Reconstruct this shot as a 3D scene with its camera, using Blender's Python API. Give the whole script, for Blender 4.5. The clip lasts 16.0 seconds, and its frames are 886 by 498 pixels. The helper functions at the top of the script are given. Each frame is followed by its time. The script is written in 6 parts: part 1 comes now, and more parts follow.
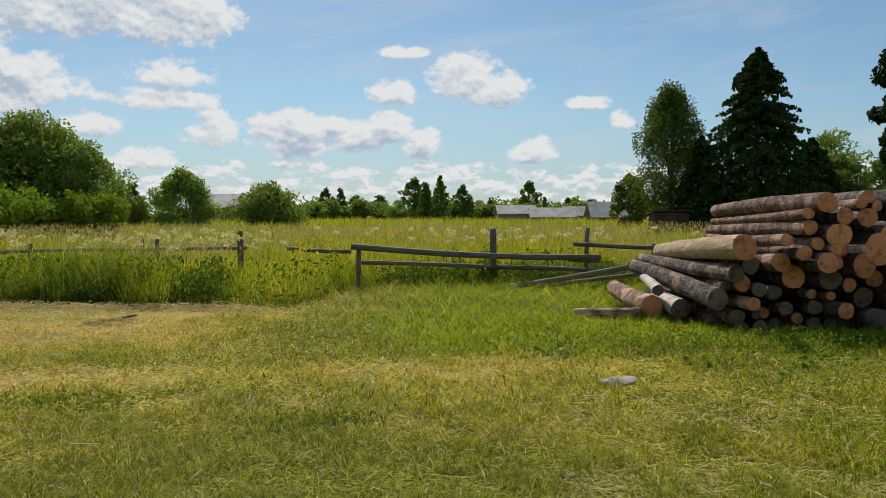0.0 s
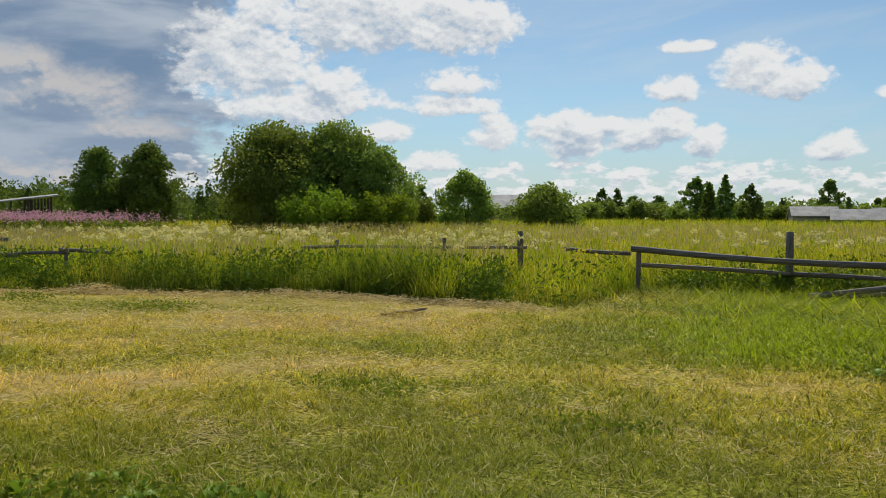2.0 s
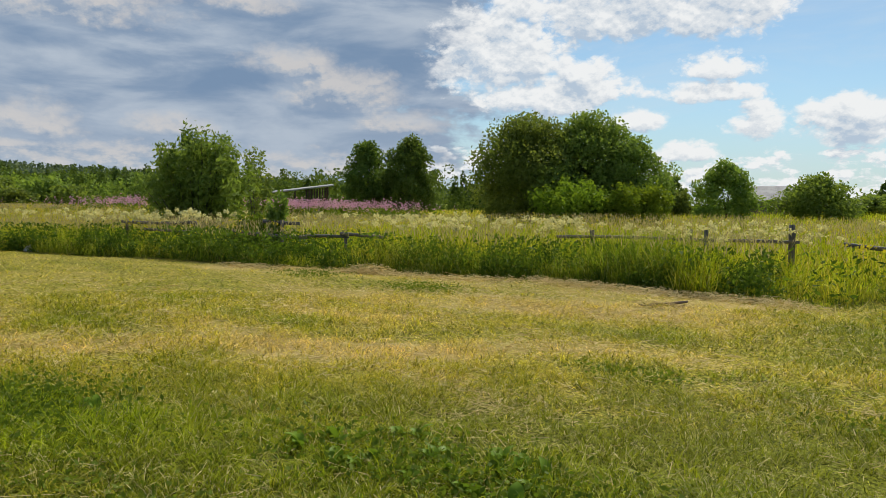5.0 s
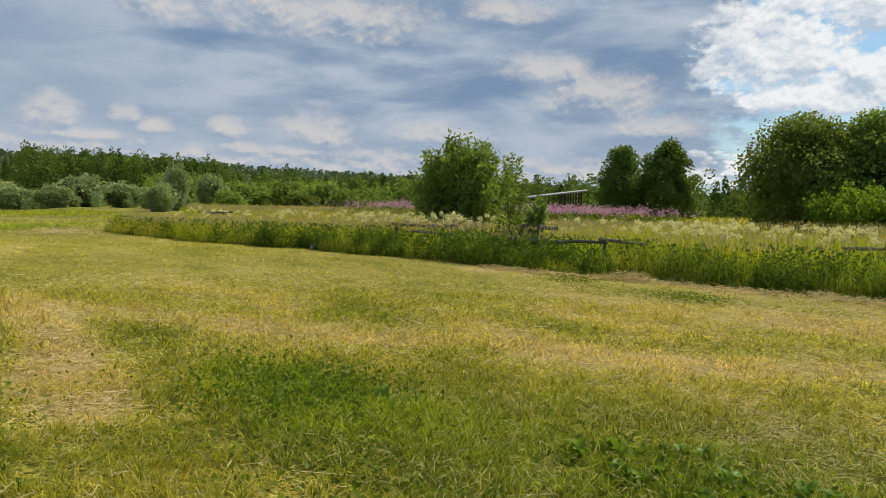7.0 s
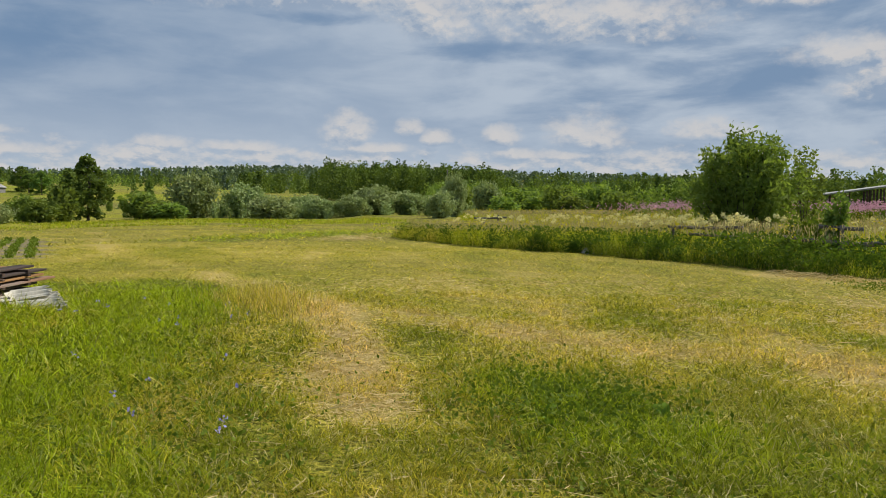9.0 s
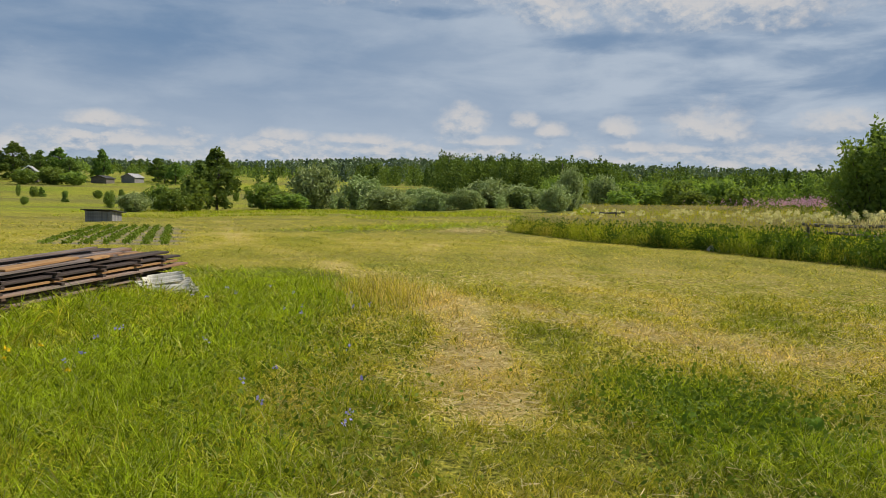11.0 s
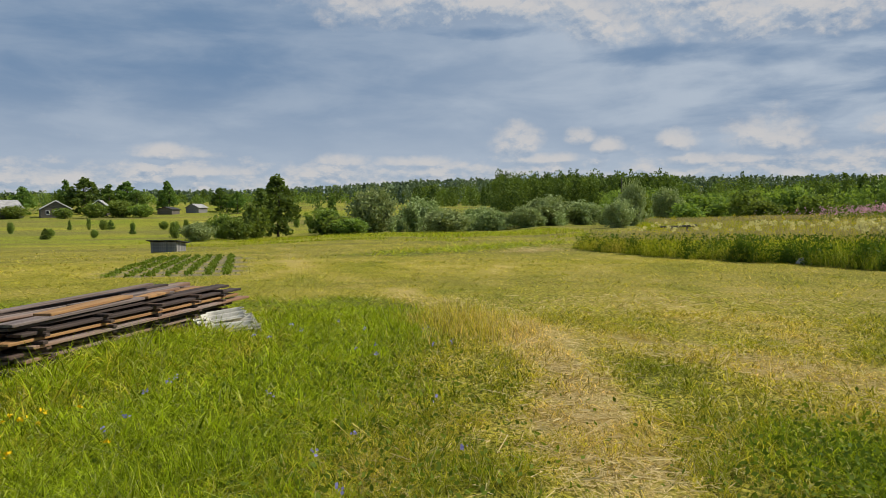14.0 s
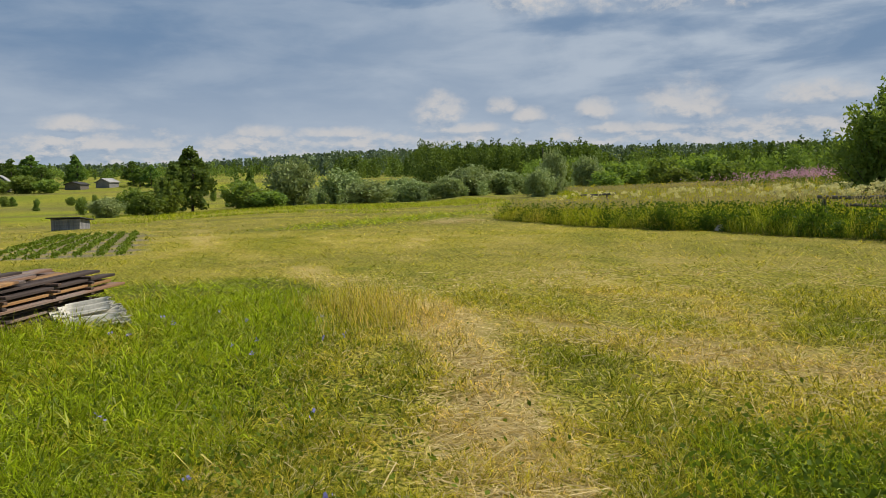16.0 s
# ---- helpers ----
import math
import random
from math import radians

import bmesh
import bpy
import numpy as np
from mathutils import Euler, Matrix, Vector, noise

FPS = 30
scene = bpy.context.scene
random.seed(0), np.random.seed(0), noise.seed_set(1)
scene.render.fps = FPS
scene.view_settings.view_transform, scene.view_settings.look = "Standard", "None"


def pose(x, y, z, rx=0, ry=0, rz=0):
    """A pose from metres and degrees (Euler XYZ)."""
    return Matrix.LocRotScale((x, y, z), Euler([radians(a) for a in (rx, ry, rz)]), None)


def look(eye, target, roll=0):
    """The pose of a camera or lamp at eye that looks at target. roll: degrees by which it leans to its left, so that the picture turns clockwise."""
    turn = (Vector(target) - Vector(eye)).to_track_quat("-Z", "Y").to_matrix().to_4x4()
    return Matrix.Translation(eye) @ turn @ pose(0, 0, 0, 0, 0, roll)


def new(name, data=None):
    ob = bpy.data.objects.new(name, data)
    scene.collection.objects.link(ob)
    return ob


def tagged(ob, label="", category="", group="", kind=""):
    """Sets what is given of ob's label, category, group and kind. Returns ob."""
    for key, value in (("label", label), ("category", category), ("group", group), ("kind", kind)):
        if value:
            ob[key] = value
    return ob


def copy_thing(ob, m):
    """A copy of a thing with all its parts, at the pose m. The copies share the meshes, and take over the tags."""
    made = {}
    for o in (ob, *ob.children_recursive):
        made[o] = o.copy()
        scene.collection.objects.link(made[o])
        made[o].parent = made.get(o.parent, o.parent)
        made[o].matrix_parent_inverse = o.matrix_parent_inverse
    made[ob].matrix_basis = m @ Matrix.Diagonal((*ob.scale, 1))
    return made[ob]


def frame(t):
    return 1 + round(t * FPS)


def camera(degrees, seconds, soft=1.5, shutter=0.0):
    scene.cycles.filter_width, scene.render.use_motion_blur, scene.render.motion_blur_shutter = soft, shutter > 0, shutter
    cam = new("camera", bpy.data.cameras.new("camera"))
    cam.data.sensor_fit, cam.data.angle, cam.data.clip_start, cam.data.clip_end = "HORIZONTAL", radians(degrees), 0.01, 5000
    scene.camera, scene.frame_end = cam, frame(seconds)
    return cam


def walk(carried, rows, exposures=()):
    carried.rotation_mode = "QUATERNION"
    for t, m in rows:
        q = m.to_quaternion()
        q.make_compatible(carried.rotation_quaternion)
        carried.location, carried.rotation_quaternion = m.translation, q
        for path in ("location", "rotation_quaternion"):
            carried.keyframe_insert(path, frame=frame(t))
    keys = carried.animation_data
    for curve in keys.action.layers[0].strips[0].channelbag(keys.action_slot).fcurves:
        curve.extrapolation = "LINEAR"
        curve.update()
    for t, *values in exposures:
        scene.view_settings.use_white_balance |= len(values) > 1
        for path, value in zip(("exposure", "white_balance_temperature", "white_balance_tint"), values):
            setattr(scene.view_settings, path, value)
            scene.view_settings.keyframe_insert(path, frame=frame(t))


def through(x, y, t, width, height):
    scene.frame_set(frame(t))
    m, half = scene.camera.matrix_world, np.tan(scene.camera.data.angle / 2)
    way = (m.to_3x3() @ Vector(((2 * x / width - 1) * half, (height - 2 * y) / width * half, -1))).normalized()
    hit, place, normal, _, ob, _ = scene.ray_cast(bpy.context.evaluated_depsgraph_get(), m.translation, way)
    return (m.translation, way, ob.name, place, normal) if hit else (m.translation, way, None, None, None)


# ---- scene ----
cam = camera(59.1, 16.0, soft=0.75)
PATH = [
    (0, (-0.011, 0.102, 1.501), (-0.006, 2.101, 1.438), -0.0),
    (0.5, (-0.034, 0.09, 1.506), (-0.127, 2.087, 1.448), -0.0),
    (1, (-0.057, 0.128, 1.492), (-0.428, 2.093, 1.433), 0.1),
    (1.5, (-0.077, 0.083, 1.488), (-0.625, 2.006, 1.427), 0.3),
    (2, (-0.114, 0.161, 1.503), (-0.791, 2.042, 1.438), 0.6),
    (2.5, (-0.121, 0.09, 1.493), (-0.925, 1.92, 1.424), 0.9),
    (3, (-0.151, 0.068, 1.491), (-1.138, 1.806, 1.417), 1.0),
    (3.2, (-0.177, 0.05, 1.517), (-1.206, 1.763, 1.44), 1.0),
    (5.3, (-0.192, -0.136, 1.465), (-1.509, 1.366, 1.359), 1.5),
    (5.5, (-0.231, -0.142, 1.468), (-1.628, 1.285, 1.363), 1.6),
    (6, (-0.365, -0.151, 1.463), (-1.921, 1.102, 1.358), 1.7),
    (6.5, (-0.409, -0.132, 1.455), (-2.022, 1.045, 1.348), 1.8),
    (7, (-0.398, -0.214, 1.45), (-2.053, 0.904, 1.346), 2.1),
    (7.5, (-0.494, -0.179, 1.446), (-2.204, 0.853, 1.342), 1.7),
    (8, (-0.558, -0.179, 1.468), (-2.352, 0.699, 1.362), 1.6),
    (8.5, (-0.588, -0.152, 1.467), (-2.483, 0.478, 1.357), 1.5),
    (9, (-0.61, -0.13, 1.466), (-2.545, 0.362, 1.354), 0.7),
    (9.5, (-0.69, -0.136, 1.47), (-2.645, 0.27, 1.357), 0.6),
    (10, (-0.751, -0.153, 1.464), (-2.722, 0.168, 1.349), 0.8),
    (10.2, (-0.689, -0.144, 1.451), (-2.664, 0.146, 1.336), 0.8),
    (12.3, (-1.249, -0.402, 1.48), (-3.237, -0.243, 1.323), 1.8),
    (12.5, (-1.291, -0.419, 1.491), (-3.278, -0.253, 1.335), 1.5),
    (13, (-1.488, -0.409, 1.469), (-3.477, -0.232, 1.365), 1.4),
    (13.5, (-1.694, -0.39, 1.476), (-3.689, -0.278, 1.393), 0.9),
    (14, (-1.904, -0.397, 1.461), (-3.901, -0.336, 1.377), -0.7),
    (14.5, (-2.094, -0.308, 1.475), (-4.09, -0.234, 1.388), -1.3),
    (15, (-2.322, -0.19, 1.466), (-4.314, -0.086, 1.323), -0.2),
    (15.5, (-2.624, -0.15, 1.452), (-4.605, 0.069, 1.29), 0.4),
    (16, (-2.927, -0.073, 1.463), (-4.905, 0.178, 1.301), -1.5),
]
walk(cam, [(t, look(eye, target, roll)) for t, eye, target, roll in PATH],
     exposures=[(0.0, -0.22), (3.2, -0.14), (6.0, -0.02), (13.0, -0.05), (16.0, -0.09)])

# ---------------------------------------------------------------- light
SUN_AZ, SUN_EL = -13.0, 46.0          # degrees to the right of +y, and above the horizon
world = bpy.data.worlds.new("summer_sky")
scene.world = world
world.use_nodes = True


class Nodes:
    """A short way to write node trees."""

    def __init__(self, tree):
        self.tree = tree
        tree.nodes.clear()

    def add(self, kind):
        return self.tree.nodes.new(kind)

    def put(self, socket, value):
        if isinstance(value, bpy.types.NodeSocket):
            self.tree.links.new(value, socket)
        else:
            socket.default_value = value

    def math(self, op, a, b=0.0, c=0.0, clamp=False):
        n = self.add("ShaderNodeMath")
        n.operation, n.use_clamp = op, clamp
        for s, v in zip(n.inputs, (a, b, c)):
            self.put(s, v)
        return n.outputs[0]

    def ramp(self, value, lo, hi, a=0.0, b=1.0, smooth=True):
        n = self.add("ShaderNodeMapRange")
        n.interpolation_type = "SMOOTHSTEP" if smooth else "LINEAR"
        for s, v in zip(n.inputs[:5], (value, lo, hi, a, b)):
            self.put(s, v)
        return n.outputs[0]

    def mix(self, fac, a, b, mode="MIX"):
        n = self.add("ShaderNodeMix")
        n.data_type, n.blend_type = "RGBA", mode
        self.put(n.inputs[0], fac)
        self.put(n.inputs[6], a)
        self.put(n.inputs[7], b)
        return n.outputs[2]

    def noise(self, vector, scale, detail=4.0, rough=0.55, distort=0.0, out=0):
        n = self.add("ShaderNodeTexNoise")
        if vector is not None:
            self.put(n.inputs["Vector"], vector)
        for key, v in (("Scale", scale), ("Detail", detail), ("Roughness", rough), ("Distortion", distort)):
            self.put(n.inputs[key], v)
        return n.outputs[out]

    def xyz(self, x, y, z):
        n = self.add("ShaderNodeCombineXYZ")
        for s, v in zip(n.inputs, (x, y, z)):
            self.put(s, v)
        return n.outputs[0]

    def vec(self, op, a, b=(0, 0, 0), scale=None):
        n = self.add("ShaderNodeVectorMath")
        n.operation = op
        self.put(n.inputs[0], a)
        self.put(n.inputs[1], b)
        if scale is not None:
            self.put(n.inputs[3], scale)
        return n.outputs[0]


def rgb(r, g, b):
    return (r, g, b, 1.0)


# cumulus in full sun: azimuth to the left of +y, height, half width, half height, in degrees
CUMULUS = [
    (19.0, 13.8, 3.9, 2.6), (25.6, 14.3, 5.4, 2.5), (18.8, 10.1, 2.4, 1.1), (19.6, 8.4, 3.3, 0.8), (28.2, 8.9, 3.5, 1.7), (25.1, 6.4, 2.5, 1.0),
    (16.4, 6.2, 1.7, 1.4), (20.7, 4.3, 2.5, 0.7), (10.6, 6.0, 2.8, 1.7), (7.6, 7.0, 1.2, 0.6), (5.8, 6.0, 1.6, 1.2), (3.6, 6.6, 1.7, 1.2),
    (1.6, 5.6, 1.2, 1.2), (2.7, 12.2, 1.7, 0.5), (3.5, 9.3, 1.7, 1.0), (-1.4, 10.3, 2.2, 1.7), (-4.3, 9.3, 2.4, 1.2), (-10.8, 8.5, 1.4, 0.5),
    (-13.0, 7.2, 0.8, 0.7), (-6.6, 5.0, 1.6, 1.0), (33.7, 10.5, 5.2, 3.0), (26.5, 13.9, 7.0, 2.5), (30.8, 7.9, 4.1, 1.4), (25.6, 6.3, 2.1, 1.1),
]
# cumulus under the grey sheet in the west
VEILED = [
    (45.2, 8.0, 3.5, 1.5), (48.9, 9.9, 2.8, 1.1), (65.4, 5.0, 2.3, 1.3), (71.4, 4.9, 1.1, 0.7), (82.7, 5.0, 1.5, 1.1), (78.3, 5.4, 1.0, 0.6),
    (76.4, 4.8, 1.0, 0.6), (95.4, 4.0, 1.6, 0.5), (90.3, 3.9, 2.5, 0.4), (107.4, 4.5, 1.9, 0.5), (86.4, 14.6, 8.9, 1.7), (76.2, 12.8, 2.7, 1.7),
    (70.8, 13.7, 4.1, 1.9), (64.3, 12.6, 6.2, 1.6), (105.0, 3.2, 3.3, 0.4), (80.9, 4.0, 2.5, 0.4),
    (40.5, 6.0, 3.6, 0.8), (57.0, 5.2, 2.6, 0.7), (52.0, 13.8, 3.0, 0.9), (69.0, 3.6, 4.0, 0.4),
]
# heavy blue-grey undersides
HEAVY = [
    (47.1, 12.4, 7.9, 2.3), (40.5, 10.4, 2.7, 1.4), (52.9, 7.8, 4.1, 1.5), (72.2, 10.9, 8.3, 0.9), (103.5, 11.3, 10.8, 2.5), (52.5, 8.8, 3.3, 1.2),
    (83.5, 13.0, 7.9, 0.7), (65.2, 10.4, 3.7, 0.9), (106.1, 12.4, 13.7, 2.5),
]


def cloud_field(name, spots, band):
    """A node group: cloud cover at an azimuth and a height in degrees."""
    g = bpy.data.node_groups.new(name, "ShaderNodeTree")
    g.interface.new_socket("Azimuth", in_out="INPUT", socket_type="NodeSocketFloat")
    g.interface.new_socket("Height", in_out="INPUT", socket_type="NodeSocketFloat")
    g.interface.new_socket("Cover", in_out="OUTPUT", socket_type="NodeSocketFloat")
    n = Nodes(g)
    i, o = n.add("NodeGroupInput"), n.add("NodeGroupOutput")
    az, el = i.outputs[0], i.outputs[1]
    p = n.xyz(az, n.math("MULTIPLY", el, 1.5), 3.7)
    big = n.noise(p, 0.34, 2.0, 0.5, 0.2)
    warp = n.math("MULTIPLY", n.math("SUBTRACT", big, 0.5), 3.0)
    soft = n.vec("ADD", p, n.vec("SCALE", n.noise(p, 0.9, 3.0, 0.6, 0.0, 1), (0, 0, 0), 0.9))
    for scale, amount in ((0.45, 0.95), (1.05, 0.70), (2.4, 0.42), (5.5, 0.22)):
        v = n.add("ShaderNodeTexVoronoi")
        v.feature = "SMOOTH_F1" if scale < 2 else "F1"
        v.inputs["Scale"].default_value = scale
        if scale < 2:
            v.inputs["Smoothness"].default_value = 0.25
        n.put(v.inputs["Vector"], soft)
        warp = n.math("ADD", warp, n.math("MULTIPLY", n.math("SUBTRACT", 0.45, v.outputs["Distance"]), amount))
    total = None
    for a, e, w, h in spots:
        dx = n.math("DIVIDE", n.math("SUBTRACT", az, a), w * 1.05)
        dy = n.math("DIVIDE", n.math("SUBTRACT", el, e), h * 1.05)
        # flat bases: the lower half falls off faster
        dy = n.math("MULTIPLY", dy, n.ramp(dy, -0.3, 0.25, 1.6, 0.88))
        d = n.math("ADD", n.math("MULTIPLY", dx, dx), n.math("MULTIPLY", dy, dy))
        d = n.math("SUBTRACT", 1.0, d)
        total = d if total is None else n.math("MAXIMUM", total, d)
    # small far heaps in a band over the horizon
    low = n.noise(n.xyz(az, n.math("MULTIPLY", el, 2.4), 9.1), 0.42, 5.0, 0.6)
    low = n.math("MULTIPLY", n.math("SUBTRACT", low, 0.45), 6.0)
    low = n.math("SUBTRACT", low, n.ramp(el, band - 3.0, band, 0.0, 3.2))
    total = n.math("MAXIMUM", total, n.math("SUBTRACT", low, 0.15))
    total = n.math("MAXIMUM", total, -1.9)
    n.put(o.inputs[0], n.math("ADD", total, warp))
    return g


def build_sky():
    n = Nodes(world.node_tree)
    sky = n.add("ShaderNodeTexSky")
    sky.sky_type, sky.sun_disc = "NISHITA", False
    sky.sun_elevation, sky.sun_rotation = radians(SUN_EL), radians(SUN_AZ)
    sky.air_density, sky.dust_density, sky.ozone_density = 1.0, 0.4, 1.0
    way = n.add("ShaderNodeTexCoord").outputs["Generated"]
    s = n.add("ShaderNodeSeparateXYZ")
    n.put(s.inputs[0], n.vec("NORMALIZE", way))
    x, y, z = s.outputs
    az = n.math("DEGREES", n.math("ARCTAN2", n.math("MULTIPLY", x, -1.0), y))
    el = n.math("DEGREES", n.math("ARCSINE", z))

    def heaps(field, edge, top, mid, foot):
        """Opacity and colour of a field of cumulus, lit from above."""
        def cover(dh):
            q = n.add("ShaderNodeGroup")
            q.node_tree = field
            n.put(q.inputs[0], n.math("SUBTRACT", az, dh * 0.3))
            n.put(q.inputs[1], n.math("ADD", el, dh))
            return q.outputs[0]

        c0, c1, c2 = cover(0.0), cover(0.35), cover(1.1)
        relief = n.math("MULTIPLY", n.math("SUBTRACT", c0, c1), 0.55)
        weight = n.ramp(c2, -0.4, 1.7, 0.32, -0.38)
        lit = n.math("ADD", n.math("ADD", 0.50, relief), weight, clamp=True)
        col = n.mix(n.ramp(lit, 0.0, 0.5), rgb(*foot), rgb(*mid))
        col = n.mix(n.ramp(lit, 0.4, 0.95), col, rgb(*top))
        return n.ramp(c0, edge[0], edge[1]), col

    heap, heap_col = heaps(cloud_field("sunlit_cumulus", CUMULUS, 6.6), (-0.62, 0.30), (0.90, 0.91, 0.91), (0.70, 0.745, 0.79), (0.47, 0.57, 0.69))
    pale, pale_col = heaps(cloud_field("veiled_cumulus", VEILED, 6.0), (-1.35, 1.15), (0.62, 0.605, 0.60), (0.45, 0.495, 0.56), (0.29, 0.37, 0.49))
    # the front of the grey sheet, ragged
    front = n.noise(n.xyz(n.math("MULTIPLY", az, 0.5), el, 5.5), 0.35, 5.0, 0.6)
    front = n.math("ADD", az, n.math("MULTIPLY", n.math("SUBTRACT", front, 0.5), 22.0))
    heap = n.math("MULTIPLY", heap, n.ramp(front, 37.0, 43.0, 0.97, 0.0))
    pale = n.math("MULTIPLY", pale, n.ramp(front, 34.0, 42.0, 0.0, 0.90))

    # a sheet of stratocumulus that thickens towards the west, drawn out along the horizon
    p = n.xyz(n.math("MULTIPLY", az, 0.46), n.math("MULTIPLY", el, 1.6), 1.3)
    sheet = n.noise(p, 0.26, 7.0, 0.56, 0.3)
    v = n.add("ShaderNodeTexVoronoi")
    v.feature = "SMOOTH_F1"
    v.inputs["Scale"].default_value = 0.40
    n.put(v.inputs["Vector"], n.vec("ADD", p, n.vec("SCALE", n.noise(p, 0.5, 4.0, 0.58, 0.0, 1), (0, 0, 0), 2.2)))
    sheet = n.math("ADD", sheet, n.math("MULTIPLY", n.math("SUBTRACT", 0.5, v.outputs["Distance"]), 0.24))
    west = n.ramp(front, 30.0, 42.0)
    east = n.ramp(az, -200.0, -60.0, 1.0, 0.0)
    fill = n.math("MAXIMUM", west, n.math("MULTIPLY", east, 0.6))
    over = n.math("ADD", sheet, n.math("SUBTRACT", n.math("MULTIPLY", fill, 0.75), 0.34))
    veil = n.math("MULTIPLY", n.ramp(over, 0.33, 0.72), n.ramp(el, 0.0, 4.0, 0.7, 1.0))
    # a thin high film over the blue
    film_p = n.xyz(n.math("MULTIPLY", az, 0.22), n.math("ADD", n.math("MULTIPLY", el, 0.9), n.math("MULTIPLY", az, 0.09)), 6.2)
    thin = n.math("MULTIPLY", n.ramp(n.noise(film_p, 0.3, 6.0, 0.6, 0.5), 0.42, 0.72, 0.0, 0.32), n.math("SUBTRACT", 1.0, west))
    calm = n.ramp(az, 58.0, 84.0)
    shade = n.mix(calm, n.ramp(sheet, 0.36, 0.70, 0.75, 0.0), n.ramp(sheet, 0.30, 0.78, 0.52, 0.16))
    shade = n.math("ADD", shade, n.math("MULTIPLY", n.ramp(az, 78.0, 104.0, 0.0, 0.42), n.ramp(el, 4.0, 11.0)))
    for a0, e0, w0, h0 in HEAVY:
        dx = n.math("DIVIDE", n.math("SUBTRACT", az, a0), w0)
        dy = n.math("DIVIDE", n.math("SUBTRACT", el, e0), h0)
        d = n.math("ADD", n.math("MULTIPLY", dx, dx), n.math("MULTIPLY", dy, dy))
        d = n.math("ADD", d, n.math("MULTIPLY", n.math("SUBTRACT", sheet, 0.5), 4.0))
        shade = n.math("MAXIMUM", shade, n.ramp(d, 1.8, -0.3, 0.0, 0.85))
    veil_col = n.mix(shade, rgb(0.47, 0.54, 0.63), rgb(0.145, 0.245, 0.40))
    veil_col = n.mix(n.ramp(el, 2.0, 8.5, 0.6, 0.0), veil_col, rgb(0.40, 0.475, 0.575))

    def layer(colour, strength=1.0):
        b = n.add("ShaderNodeBackground")
        n.put(b.inputs[0], colour)
        b.inputs[1].default_value = strength
        return b.outputs[0]

    def lay(below, above, fac):
        m = n.add("ShaderNodeMixShader")
        n.put(m.inputs[0], fac)
        n.put(m.inputs[1], below)
        n.put(m.inputs[2], above)
        return m.outputs[0]

    blue = n.mix(1.0, sky.outputs[0], rgb(0.85, 1.03, 1.09), "MULTIPLY")
    out = layer(n.mix(n.ramp(el, -1.0, 10.0, 0.6, 0.0), blue, rgb(4.4, 5.4, 6.5)), 0.088)
    out = lay(out, layer(rgb(0.66, 0.74, 0.80)), thin)
    out = lay(out, layer(veil_col), veil)
    out = lay(out, layer(pale_col), pale)
    out = lay(out, layer(heap_col), heap)
    n.put(n.add("ShaderNodeOutputWorld").inputs[0], out)


build_sky()
sun = new("sun", bpy.data.lights.new("sun", "SUN"))
sun.data.energy, sun.data.angle, sun.data.color = 5.0, radians(0.6), (1.0, 0.95, 0.86)
_e, _a = radians(SUN_EL), radians(SUN_AZ)
sun.matrix_world = look((0, 0, 30), (-math.sin(_a) * math.cos(_e) * 9, -math.cos(_a) * math.cos(_e) * 9, 30 - math.sin(_e) * 9))


# ---------------------------------------------------------------- materials
def material(name):
    m = bpy.data.materials.new(name)
    m.use_nodes = True
    n = Nodes(m.node_tree)
    out = n.add("ShaderNodeOutputMaterial")
    p = n.add("ShaderNodeBsdfPrincipled")
    n.put(out.inputs[0], p.outputs[0])
    p.inputs["Roughness"].default_value = 0.8
    p.inputs["Specular IOR Level"].default_value = 0.25
    return m, n, p, out


def bump(n, p, height, strength, distance=0.02):
    b = n.add("ShaderNodeBump")
    b.inputs["Strength"].default_value = strength
    b.inputs["Distance"].default_value = distance
    n.put(b.inputs["Height"], height)
    n.put(p.inputs["Normal"], b.outputs[0])


def attribute(n, name):
    a = n.add("ShaderNodeAttribute")
    a.attribute_name = name
    return a.outputs["Fac"]


